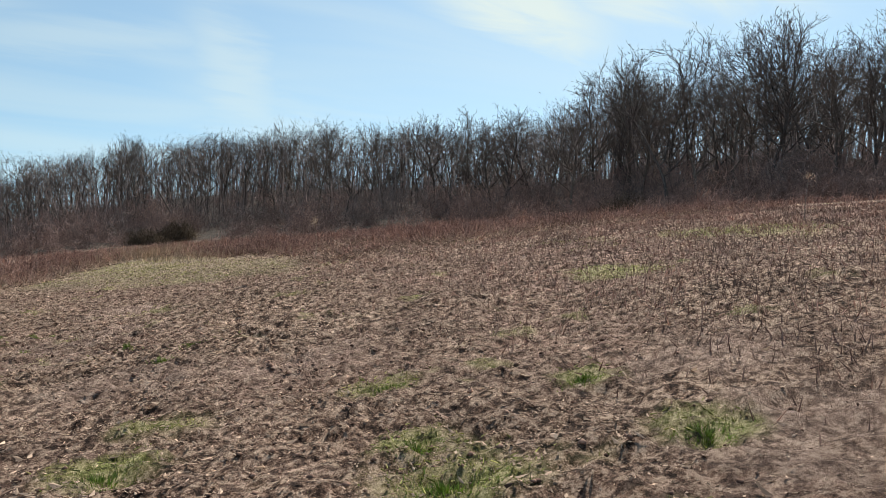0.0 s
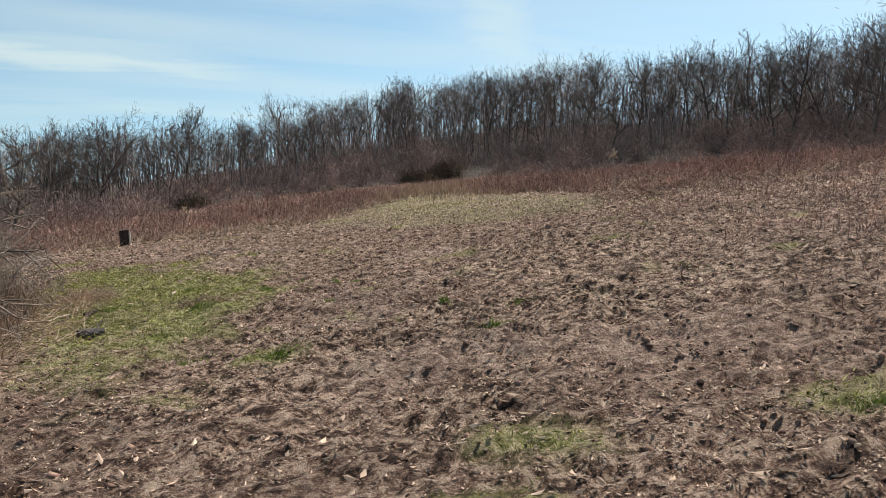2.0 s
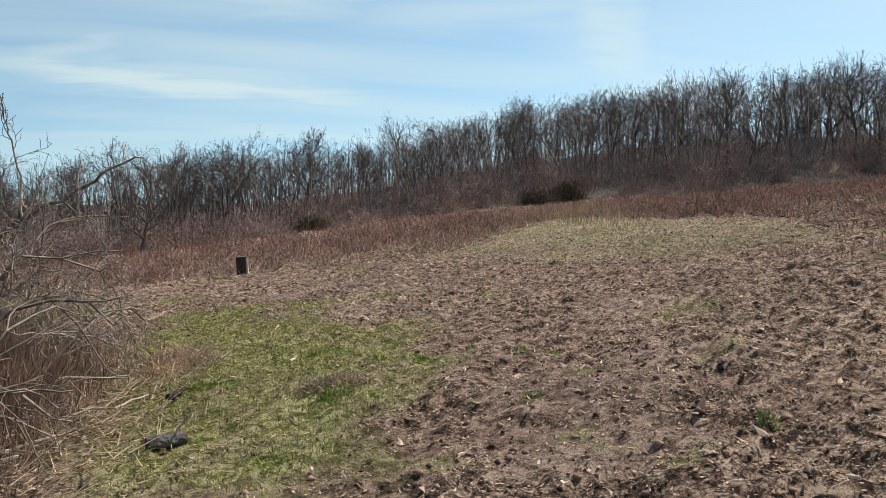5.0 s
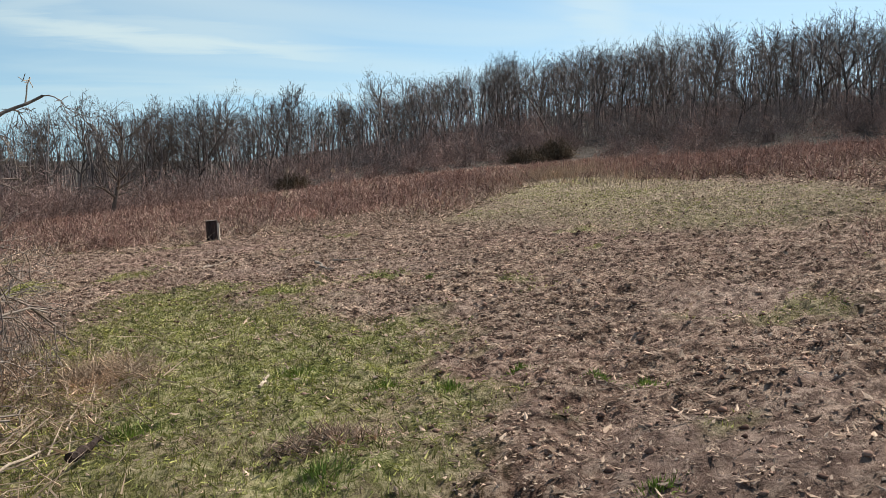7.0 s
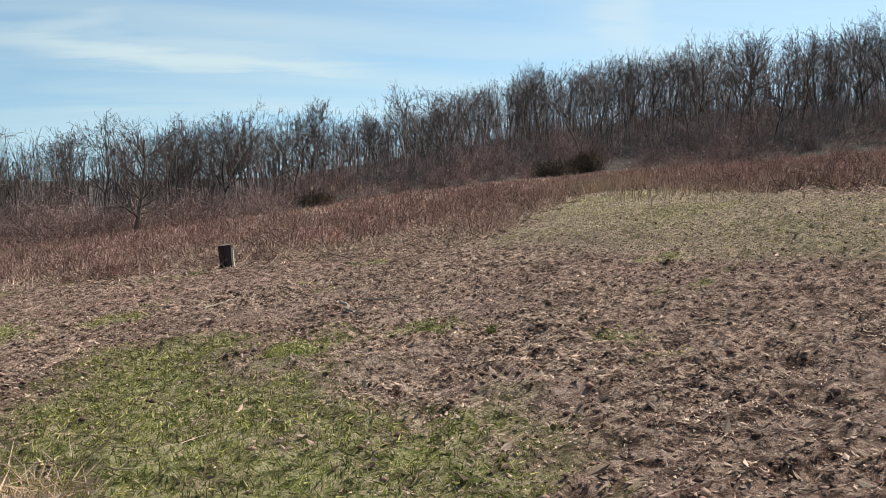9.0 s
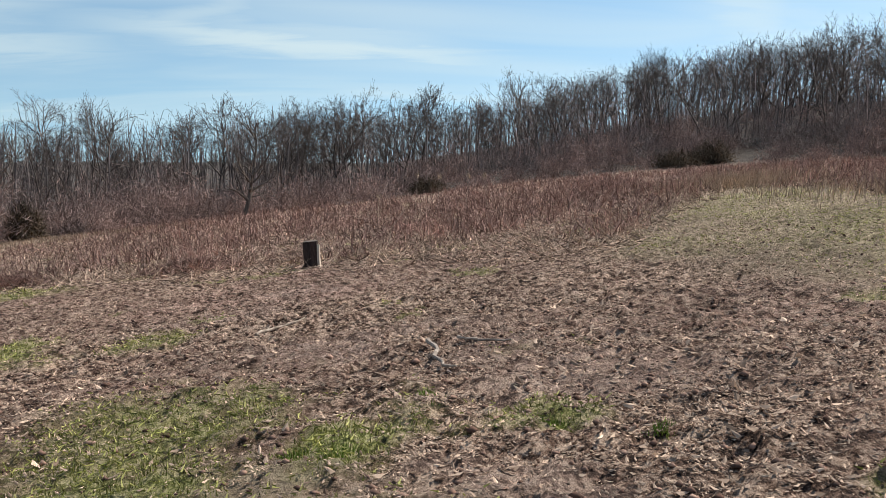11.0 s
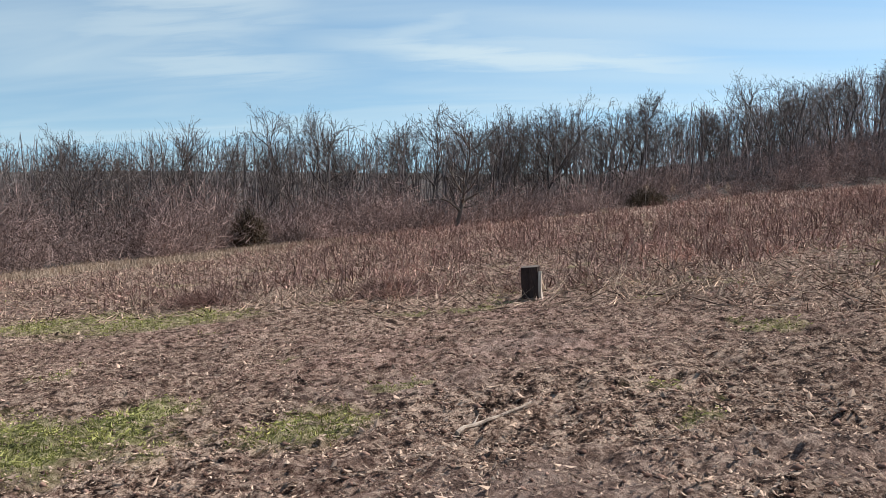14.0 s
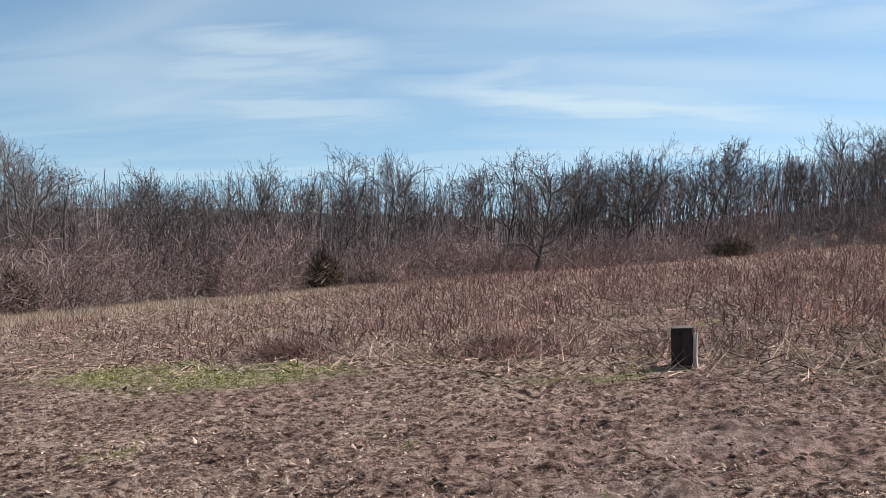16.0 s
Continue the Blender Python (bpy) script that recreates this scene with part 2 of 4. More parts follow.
def height(x, y):
    """The lie of the land: a field that rises to one side, falls away ahead, and a wooded hill behind it."""
    x, y = np.asarray(x, float), np.asarray(y, float)
    yn = np.clip(y, -10, 30)
    far = np.maximum(y - 30, 0)
    z = -0.118 + 5.2 * np.tanh(x / 50) + 0.00129 * np.clip(x, -12, 12) ** 2
    z = z - 0.00849 * yn - 0.00074 * yn**2 - 0.053 * 110 * np.tanh(far / 110)
    r, az = np.hypot(x - CX, y - CY), bearing(x, y)
    beyond = np.clip(r - edge_radius(az), 0, 70)
    z = z + 0.145 * beyond * smooth(-2, 28, az) * (1 - smooth(100, 150, az))
    z = z - 70 * smooth(260, 1500, r)
    return z + 0.03 * np.clip(r - edge_radius(az) - 25, 0, 60) * (1 - smooth(-2, 28, az))


def z_at(x, y):
    return float(height(x, y))


def mesh_of(name, verts, faces, mat, smooth_shade=False):
    """A mesh from arrays of vertices and of faces that all have as many corners."""
    me = bpy.data.meshes.new(name)
    faces = np.asarray(faces, np.int32)
    k = faces.shape[1]
    me.vertices.add(len(verts))
    me.vertices.foreach_set("co", np.asarray(verts, np.float32).ravel())
    me.loops.add(faces.size)
    me.loops.foreach_set("vertex_index", faces.ravel())
    me.polygons.add(len(faces))
    me.polygons.foreach_set("loop_start", np.arange(0, faces.size, k, dtype=np.int32))
    me.polygons.foreach_set("use_smooth", np.full(len(faces), smooth_shade))
    me.update(calc_edges=True)
    me.materials.append(mat)
    return me


def tubes(p0, p1, r0, r1, sides=3):
    """Tapered sticks from p0 to p1, open at the thick end and closed to a narrow tip."""
    p0, p1 = np.asarray(p0, float), np.asarray(p1, float)
    d = p1 - p0
    d = d / np.maximum(np.linalg.norm(d, axis=1, keepdims=True), 1e-9)
    ref = np.where(np.abs(d[:, 2:3]) < 0.9, [[0.0, 0.0, 1.0]], [[1.0, 0.0, 0.0]])
    u = np.cross(d, ref)
    u /= np.linalg.norm(u, axis=1, keepdims=True)
    v = np.cross(d, u)
    a = np.arange(sides) * 2 * np.pi / sides
    ring = u[:, None] * np.cos(a)[None, :, None] + v[:, None] * np.sin(a)[None, :, None]
    low = p0[:, None] + ring * np.asarray(r0)[:, None, None]
    top = p1[:, None] + ring * np.asarray(r1)[:, None, None]
    verts = np.concatenate([low, top], 1).reshape(-1, 3)
    base = np.arange(len(p0))[:, None] * 2 * sides
    i = np.arange(sides)
    j = (i + 1) % sides
    quad = np.stack([i, j, j + sides, i + sides], 1)
    faces = (base[:, None] + quad[None]).reshape(-1, 4)
    return verts, faces


def spikes(p0, p1, r0, sides=3):
    """Thin cones from p0 to the point p1."""
    p0, p1 = np.asarray(p0, float), np.asarray(p1, float)
    d = p1 - p0
    d = d / np.maximum(np.linalg.norm(d, axis=1, keepdims=True), 1e-9)
    ref = np.where(np.abs(d[:, 2:3]) < 0.9, [[0.0, 0.0, 1.0]], [[1.0, 0.0, 0.0]])
    u = np.cross(d, ref)
    u /= np.linalg.norm(u, axis=1, keepdims=True)
    v = np.cross(d, u)
    a = np.arange(sides) * 2 * np.pi / sides
    ring = u[:, None] * np.cos(a)[None, :, None] + v[:, None] * np.sin(a)[None, :, None]
    low = p0[:, None] + ring * np.asarray(r0)[:, None, None]
    verts = np.concatenate([low, p1[:, None]], 1).reshape(-1, 3)
    base = np.arange(len(p0))[:, None] * (sides + 1)
    i = np.arange(sides)
    tri = np.stack([i, (i + 1) % sides, np.full(sides, sides)], 1)
    return verts, (base[:, None] + tri[None]).reshape(-1, 3)


def part(name, me, parent, label=""):
    ob = new(name, me)
    ob.parent = parent
    return tagged(ob, label)


# ---- the ground ----
def stretch(lo, hi, step, far_lo, far_hi, growth=1.10):
    """Grid lines that are evenly close between lo and hi and grow apart beyond."""
    mid = list(np.arange(lo, hi + step / 2, step))
    out, s = mid[-1], step
    right = []
    while out < far_hi:
        s *= growth
        out += s
        right.append(out)
    out, s = mid[0], step
    left = []
    while out > far_lo:
        s *= growth
        out -= s
        left.append(out)
    return np.array(left[::-1] + mid + right)


# fresh grass: x, y, radius, strength
GREEN_SPOTS = [
    (1.4, 16.7, 0.45, 1.0), (-3.4, 24.8, 1.3, 0.9), (-6.3, 32.3, 1.6, 0.7), (-8.2, 32.6, 1.5, 0.7), (0.0, 21.5, 1.1, 0.75), (1.2, 20.7, 0.45, 0.9),
    (-1.1, 25.0, 0.55, 0.7), (2.0, 7.6, 0.4, 0.9), (3.6, 6.5, 0.35, 0.9), (3.4, 5.8, 0.5, 0.8), (4.9, 5.3, 0.4, 0.9), (4.3, 7.9, 0.35, 0.8),
    (5.4, 6.8, 0.3, 0.8), (2.6, 8.4, 0.45, 0.6), (10.4, 11.0, 0.9, 0.7), (17.2, 13.3, 1.9, 0.7), (1.65, 11.4, 0.4, 0.9), (2.4, 20.8, 0.35, 0.7), (0.5, 12.2, 0.7, 0.6),
]
LANE_Y = np.array([19.0, 22.0, 25.0, 28.0, 32.0, 39.0, 47.0, 50.0])
LANE_LEFT = np.array([7.5, 6.6, 5.8, 5.0, 6.0, 9.5, 13.6, 15.0])
LANE_RIGHT = np.array([9.0, 10.6, 11.4, 11.8, 12.4, 13.6, 14.6, 15.0])


def lane_cover(x, y):
    """The mown grass lane that runs up through the weeds to the crest."""
    wob = 0.8 * fbm(x, y, 3.0, 3)
    a, b = np.interp(y, LANE_Y, LANE_LEFT) + wob, np.interp(y, LANE_Y, LANE_RIGHT) + wob
    return smooth(-0.8, 0.6, x - a) * smooth(-0.8, 0.6, b - x) * smooth(18.5, 22, y) * (1 - smooth(47, 50, y))


def in_weeds(x, y):
    """Where dead weeds stand: ahead of the worked soil on both sides of the lane."""
    wob = 1.6 * fbm(x + 31, y, 2.6, 3)
    line = np.interp(x, [-30, -12, -5, 0, 3, 5, 9.5, 14, 15], [38, 34.2, 34.2, 33.4, 31.4, 30.0, 39, 47.5, 50])
    left = (x < 15) & (y + wob > line)
    right = (y + wob > 21.6) & (x + wob > np.interp(y, LANE_Y, LANE_RIGHT))
    r, az = np.hypot(x - CX, y - CY), bearing(x, y)
    rim = edge_radius(az) - 12 * smooth(-12, -24, az)
    return (left | right) & (r < rim)


def from_line(x, y, points):
    """The distance from a line of points, and how far along it."""
    best, along, run = np.full(np.shape(x), 1e9), np.zeros(np.shape(x)), 0.0
    for (ax, ay), (bx, by) in zip(points[:-1], points[1:]):
        n = math.hypot(bx - ax, by - ay)
        t = np.clip(((x - ax) * (bx - ax) + (y - ay) * (by - ay)) / n**2, 0, 1)
        d = np.hypot(x - ax - t * (bx - ax), y - ay - t * (by - ay))
        along = np.where(d < best, run + t * n, along)
        best = np.minimum(best, d)
        run += n
    return best, along


WHEEL_TRACKS = [[(1.6, 5.0), (2.2, 7.5), (3.3, 11.6), (5.4, 17.5), (8.0, 24.0)], [(3.0, 5.0), (4.6, 11.0), (6.9, 17.0), (9.4, 23.0)]]


def relief(x, y):
    """Clods, tufts and the lug marks of tractor wheels."""
    near = 1 - smooth(24, 48, np.hypot(x - CX, y - 18))
    ridged = 0.5 - 2 * np.abs(fbm(x, y, 0.36, 3, 0.6))
    tuft = np.maximum(fbm(x + 11, y + 3, 0.24, 3, 0.65), -0.16)
    bare = smooth(-0.05, 0.25, fbm(x + 5, y + 80, 2.4, 3))
    z = near * ((0.06 + 0.05 * bare) * ridged + 0.17 * tuft + 0.12 * fbm(x, y, 1.5, 3))
    for line in WHEEL_TRACKS:
        d, s = from_line(x, y, line)
        band = 1 - smooth(0.24, 0.5, d + 0.25 * fbm(x, y, 0.6, 2))
        z = z + band * (0.018 * np.sin(2 * np.pi * (s + 0.5 * d) / 0.27 + 5 * fbm(x, y, 0.9, 2)) - 0.012)
    return z


def surface(x, y):
    return height(x, y) + relief(x, y)


def green_cover(x, y):
    ragged = 1.1 * fbm(x, y, 0.9, 4, 0.6)
    g = 0.85 * (1 - smooth(0.6, 1.15, np.hypot((x - 0.5) / 1.7, (y - 16.6) / 5.0) + ragged))
    for px, py, pr, k in GREEN_SPOTS:
        g = np.maximum(g, k * (1 - smooth(0.45, 1.2, np.hypot(x - px, y - py) / pr + ragged)))
    g = np.maximum(g, 0.42 * lane_cover(x, y) * (0.7 + 2 * fbm(x, y, 4.0, 3)))
    speckle = 0.5 * smooth(0.17, 0.27, fbm(x + 60, y + 9, 1.1, 4, 0.6))
    return np.clip(np.maximum(g, speckle), 0, 1)


# dry pale earth worn bare: x, y, radius
DUST_SPOTS = [
    (3.2, 13.8, 0.7), (3.9, 14.2, 0.6), (2.9, 10.3, 0.9), (4.1, 9.6, 0.9), (2.4, 22.7, 0.6), (3.0, 21.6, 0.9), (2.2, 24.1, 0.5), (2.7, 12.5, 0.5), (1.9, 19.4, 0.6), (2.6, 18.3, 0.5),
    (0.2, 28.0, 0.7), (-0.6, 26.4, 0.6), (5.6, 4.6, 1.0), (6.4, 6.2, 0.8), (4.6, 16.8, 0.9), (0.9, 23.6, 0.6),
]


def dust_cover(x, y):
    ragged, d = 1.6 * fbm(x + 3, y + 7, 0.5, 4, 0.6), 0.0
    for px, py, pr in DUST_SPOTS:
        d = np.maximum(d, 1 - smooth(0.3, 1.2, np.hypot((x - px) / 1.3, y - py) / pr + ragged))
    return np.clip(0.5 * d, 0, 1)


gx = stretch(-3.0, 10.5, 0.05, -2600, 2600, 1.085)
gy = stretch(5.0, 34.0, 0.05, -1500, 3600, 1.08)
X, Y = np.meshgrid(gx, gy, indexing="ij")
Z = surface(X, Y)
R, AZ = np.hypot(X - CX, Y - CY), bearing(X, Y)
green = np.clip(green_cover(X, Y) * (0.9 + 1.2 * fbm(X, Y, 0.3, 3)), 0, 1)
cover = np.clip(0.7 + 2.0 * fbm(X + 5, Y + 80, 2.4, 5, 0.6), 0, 1)
past = R - edge_radius(AZ)
pale = 0.85 * smooth(-14, -9, past) * (1 - smooth(-1, 2, past)) * smooth(-14, -22, AZ)
pale = np.maximum(np.maximum(pale, 0.5 * lane_cover(X, Y)), 0.12 * in_weeds(X, Y))
pale = np.maximum(pale, 0.8 * (1 - smooth(0.4, 1.0, np.hypot((X - 0.75) / 0.7, (Y - 20.2) / 0.35) + fbm(X, Y, 0.5, 3))))
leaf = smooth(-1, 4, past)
nx, ny = X.shape
idx = np.arange(nx * ny).reshape(nx, ny)
quads = np.stack([idx[:-1, :-1], idx[1:, :-1], idx[1:, 1:], idx[:-1, 1:]], -1).reshape(-1, 4)
ground_mesh = mesh_of("ground", np.stack([X, Y, Z], -1).reshape(-1, 3), quads, MAT_GROUND, True)
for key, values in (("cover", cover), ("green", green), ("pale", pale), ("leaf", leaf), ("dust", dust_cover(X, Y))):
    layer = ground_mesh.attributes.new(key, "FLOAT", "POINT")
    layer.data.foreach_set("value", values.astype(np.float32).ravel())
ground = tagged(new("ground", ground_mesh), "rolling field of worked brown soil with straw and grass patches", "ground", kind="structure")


# ---- bare trees ----
def grow_tree(seed, tall, levels=5, crown_from=0.35, spread=0.9, trunk_r=None, keep=0.66, lean=0.0):
    """Sticks of a bare tree, as rows of two ends, two radii and a level: trunk, limbs and twigs."""
    r = np.random.default_rng(seed)
    trunk_r = trunk_r or tall * 0.0125
    trunk, limbs = [], []

    def branch(p, d, length, rad, level):
        steps = (5, 4, 3, 2)[min(level - 2, 3)]
        here, way = p.copy(), d.copy()
        for k in range(steps):
            way = way + r.normal(0, 0.13 + 0.025 * level, 3)
            way[2] += 0.10 if level == 2 else 0.05
            way /= np.linalg.norm(way)
            there = here + way * length / steps
            r0, r1 = rad * (1 - 0.6 * k / steps), rad * (1 - 0.6 * (k + 1) / steps)
            limbs.append((*here, *there, r0, r1, level))
            if level < levels:
                for _ in range(2 if r.random() < 0.5 else 1):
                    if r.random() > keep:
                        continue
                    a = r.uniform(0, 2 * np.pi)
                    side = np.cross(way, [np.cos(a), np.sin(a), 0.3])
                    side /= np.linalg.norm(side) + 1e-9
                    angle = r.uniform(0.4, 0.9)
                    branch(there, way * np.cos(angle) + side * np.sin(angle), length * r.uniform(0.4, 0.62), r1 * r.uniform(0.5, 0.75), level + 1)
            here = there

    here = np.array([0.0, 0.0, -0.3])
    way = np.array([lean, r.normal(0, 0.03), 1.0])
    trunk_top = tall * r.uniform(0.62, 0.76)
    steps = 9
    for k in range(steps):
        way = way + np.array([r.normal(0, 0.09), r.normal(0, 0.09), 0])
        way[2] = max(way[2], 0.8)
        way /= np.linalg.norm(way)
        there = here + way * trunk_top / steps
        r0, r1 = trunk_r * (1.25 if k == 0 else 1 - 0.6 * k / steps), trunk_r * (1 - 0.6 * (k + 1) / steps)
        trunk.append((*here, *there, r0, r1, 0))
        up = there[2] / tall
        if up > crown_from:
            for _ in range(r.integers(1, 3)):
                a = r.uniform(0, 2 * np.pi)
                d = np.array([np.cos(a) * spread, np.sin(a) * spread, r.uniform(0.35, 0.95)])
                reach = tall * (0.34 - 0.16 * abs(up - 0.45)) * r.uniform(0.75, 1.1)
                branch(there, d / np.linalg.norm(d), reach, r1 * r.uniform(0.55, 0.85), 2)
        here = there
    for k in range(3):
        a = r.uniform(0, 2 * np.pi)
        d = np.array([np.cos(a) * 0.7 * spread, np.sin(a) * 0.7 * spread, 1.0])
        branch(here, d / np.linalg.norm(d), tall * r.uniform(0.18, 0.27), trunk_r * 0.36, 2)
    t, b = np.array(trunk), np.array(limbs)
    k = tall / b[:, 5].max()
    t[:, :6] *= k
    b[:, :6] *= k
    return t, b


def tube_mesh(name, rows, mat, sides):
    v, f = tubes(rows[:, :3], rows[:, 3:6], rows[:, 6], rows[:, 7], sides)
    return mesh_of(name, v, f, mat, True)


def spike_mesh(name, rows, mat):
    v, f = spikes(rows[:, :3], rows[:, 3:6] + 0.25 * (rows[:, 3:6] - rows[:, :3]), rows[:, 6])
    return mesh_of(name, v, f, mat)


def make_tree(seed, tall, label, thin=0.02, **kind):
    t, b = grow_tree(seed, tall, **kind)
    tree = tagged(new("bare_tree"), label, "tree", "trees along the field edge")
    b[:, 6:8] = np.maximum(b[:, 6:8], thin)
    part("trunk", tube_mesh("trunk", np.concatenate([t, b[b[:, 8] < 4]]), MAT_BARK, 5), tree, "dark trunk with its limbs")
    part("crown", spike_mesh("crown", b[b[:, 8] >= 4], MAT_TWIG), tree, "fine bare twigs")
    return tree


TOP_AZ = np.array([-70, -42, -30, -17, -4, 2, 9, 16, 25, 36, 46, 49, 53, 62, 80])
TOP_EL = np.array([1.9, 2.0, 2.1, 2.8, 3.3, 3.7, 4.3, 6.1, 7.4, 8.2, 8.7, 11.2, 13.0, 14.6, 14.0])


def wood_height(az, x, y):
    """How tall the wood grows: taller and higher up on the hill side."""
    dist = np.hypot(x - CX, y - CY)
    return 1.35 + dist * np.tan(np.radians(np.interp(az, TOP_AZ, TOP_EL))) - height(x, y)


TREE_KINDS = [
    make_tree(11, 15.0, "bare leafless grey-barked tree at the field edge", crown_from=0.14),
    make_tree(12, 15.0, "bare leafless tree with upswept dark limbs", crown_from=0.18, spread=0.85),
    make_tree(13, 15.0, "bare leafless broad-crowned tree at the wood's edge", crown_from=0.16, spread=1.25),
    make_tree(14, 15.0, "slender bare leafless tree among the others", crown_from=0.2, spread=0.75),
    make_tree(15, 15.0, "bare leafless forked tree with fine twigs", crown_from=0.12, spread=1.0),
    make_tree(16, 15.0, "tall bare tree with a straight dark trunk", crown_from=0.2, spread=0.9),
    make_tree(17, 15.0, "wide bare oak standing before the wood", crown_from=0.12, spread=1.0, trunk_r=0.3),
]


def place_tree(kind, x, y, tall, turn):
    k = tall / 15.0
    tree = copy_thing(TREE_KINDS[kind], Matrix.Translation((x, y, z_at(x, y))) @ Matrix.Rotation(turn, 4, "Z"))
    tree.scale = (k, k, k)
    return tree


tree_rng = np.random.default_rng(21)
az = -66.0
while az < 80:
    az += tree_rng.uniform(0.35, 1.55)
    deep = (8, 30) if az > 42 else (16, 46)
    r = float(edge_radius(az)) + tree_rng.uniform(*deep)
    x, y = CX + r * math.sin(radians(az)), CY + r * math.cos(radians(az))
    tall = float(wood_height(az, x, y)) * tree_rng.uniform(0.72, 1.06)
    place_tree(int(tree_rng.integers(0, 6)), x, y, max(tall, 6.0), tree_rng.uniform(0, 6.28))
# trees that stand out from the row: kind, x, y, height
for kind, x, y, tall in ((6, -11.4, 90.0, 10.6), (2, -42.0, 69.0, 11.6), (2, 5.6, 152.0, 16.2), (5, -6.6, 124.0, 15.2), (4, 21.0, 150.0, 15.6), (2, 48.0, 168.0, 14.8), (4, -21.5, 107.0, 5.0)):
    place_tree(kind, x, y, tall, tree_rng.uniform(0, 6.28))
for az, beyond, kind in ((-5.6, 27, 0), (-4.6, 33, 4), (-3.6, 24, 2), (-2.6, 30, 1), (-7.0, 30, 4)):
    r = float(edge_radius(az)) + beyond
    x, y = CX + r * math.sin(radians(az)), CY + r * math.cos(radians(az))
    place_tree(kind, x, y, float(wood_height(az, x, y)) * tree_rng.uniform(0.85, 1.0), tree_rng.uniform(0, 6.28))
for k in TREE_KINDS:
    for o in list(k.children) + [k]:
        bpy.data.objects.remove(o)

# deeper rows of the wood
kinds = [grow_tree(40 + k, 15.0, levels=4, crown_from=0.14 + 0.04 * (k % 4), keep=0.66) for k in range(5)]
stems, twigs = [], []
for k in range(760):
    az = tree_rng.uniform(-72, 85) if k % 3 else tree_rng.uniform(5, 65)
    r = float(edge_radius(az)) + tree_rng.uniform(26, 110)
    x, y = CX + r * math.sin(radians(az)), CY + r * math.cos(radians(az))
    tall = float(wood_height(az, x, y)) * (tree_rng.uniform(0.45, 0.92) if az < 5 else tree_rng.uniform(0.62, 1.0))
    k = min(max(tall, 6.0), 17.0) / 15.0
    a = tree_rng.uniform(0, 6.28)
    ca, sa = math.cos(a), math.sin(a)
    for rows, into in zip(kinds[int(tree_rng.integers(0, 5))], (stems, twigs)):
        q = rows.copy()
        for c in (0, 3):
            qx, qy = q[:, c].copy(), q[:, c + 1].copy()
            q[:, c], q[:, c + 1] = (qx * ca - qy * sa) * k + x, (qx * sa + qy * ca) * k + y
            q[:, c + 2] = q[:, c + 2] * k + z_at(x, y)
        q[:, 6:8] = np.maximum(q[:, 6:8] * k, 0.034)
        into.append(q)
# slim straight stems that stand close behind one another
n = 2600
a = np.radians(tree_rng.uniform(-72, 85, n))
r = edge_radius(np.degrees(a)) + tree_rng.uniform(18, 150, n)
x, y = CX + r * np.sin(a), CY + r * np.cos(a)
tall = np.clip(wood_height(np.degrees(a), x, y), 5, 16) * tree_rng.uniform(0.55, 0.9, n)
foot = np.stack([x, y, height(x, y) - 0.3], 1)
bend = foot + np.stack([tree_rng.normal(0, 0.05, n) * tall, tree_rng.normal(0, 0.05, n) * tall, 0.5 * tall], 1)
tip = bend + np.stack([tree_rng.normal(0, 0.08, n) * tall, tree_rng.normal(0, 0.08, n) * tall, 0.5 * tall], 1)
thick = tree_rng.uniform(0.07, 0.15, n)
nil = np.zeros(n)
stems.append(np.column_stack([foot, bend, thick, thick * 0.7, nil]))
stems.append(np.column_stack([bend, tip, thick * 0.7, thick * 0.2, nil]))
q, w = np.concatenate(stems), np.concatenate(twigs)
big = w[:, 8] <= 2
w = np.concatenate([w[big], w[~big][tree_rng.random((~big).sum()) < 0.16]])
q = np.concatenate([q, w[w[:, 8] <= 2]])
w = w[w[:, 8] > 2]
tagged(new("woods", tube_mesh("woods", q, MAT_WOODS, 3)), "leafless winter wood rising up the hill", "woods", kind="stuff")
tagged(new("wood_twigs", spike_mesh("wood_twigs", w, MAT_WOODS)), "fine bare twigs of the winter wood", "twigs", kind="stuff")

# ---- brush along the edge ----
brush_rng = np.random.default_rng(5)


def bush_sticks(x, y, h, wide, stems, r):
    """Stems of a leafless bush that fan out and fork."""
    z = height(x, y)
    a, lean = r.uniform(0, 6.28, stems), r.uniform(0, 1.05, stems)
    length = h * r.uniform(0.7, 1.05, stems)
    off = np.abs(r.normal(0, 0.28, stems)) * wide
    bx, by = x + np.cos(a) * off, y + np.sin(a) * off
    base = np.stack([bx, by, height(bx, by) - 0.1], 1)

    def step(p, a, l, n):
        return p + np.stack([np.cos(a) * np.sin(l), np.sin(a) * np.sin(l), np.cos(l)], 1) * n[:, None]

    mid = step(base, a, lean, length * 0.55)
    out = [(base, mid)]
    for k in range(3):
        a2, l2 = a + r.normal(0, 1.2, stems), lean + r.normal(0.15, 0.5, stems)
        tip = step(mid, a2, l2, length * r.uniform(0.3, 0.55, stems))
        out.append((mid, tip))
    return np.concatenate([o[0] for o in out]), np.concatenate([o[1] for o in out])


def polar(az, beyond):
    r = float(edge_radius(az)) + beyond
    return CX + r * math.sin(radians(az)), CY + r * math.cos(radians(az))


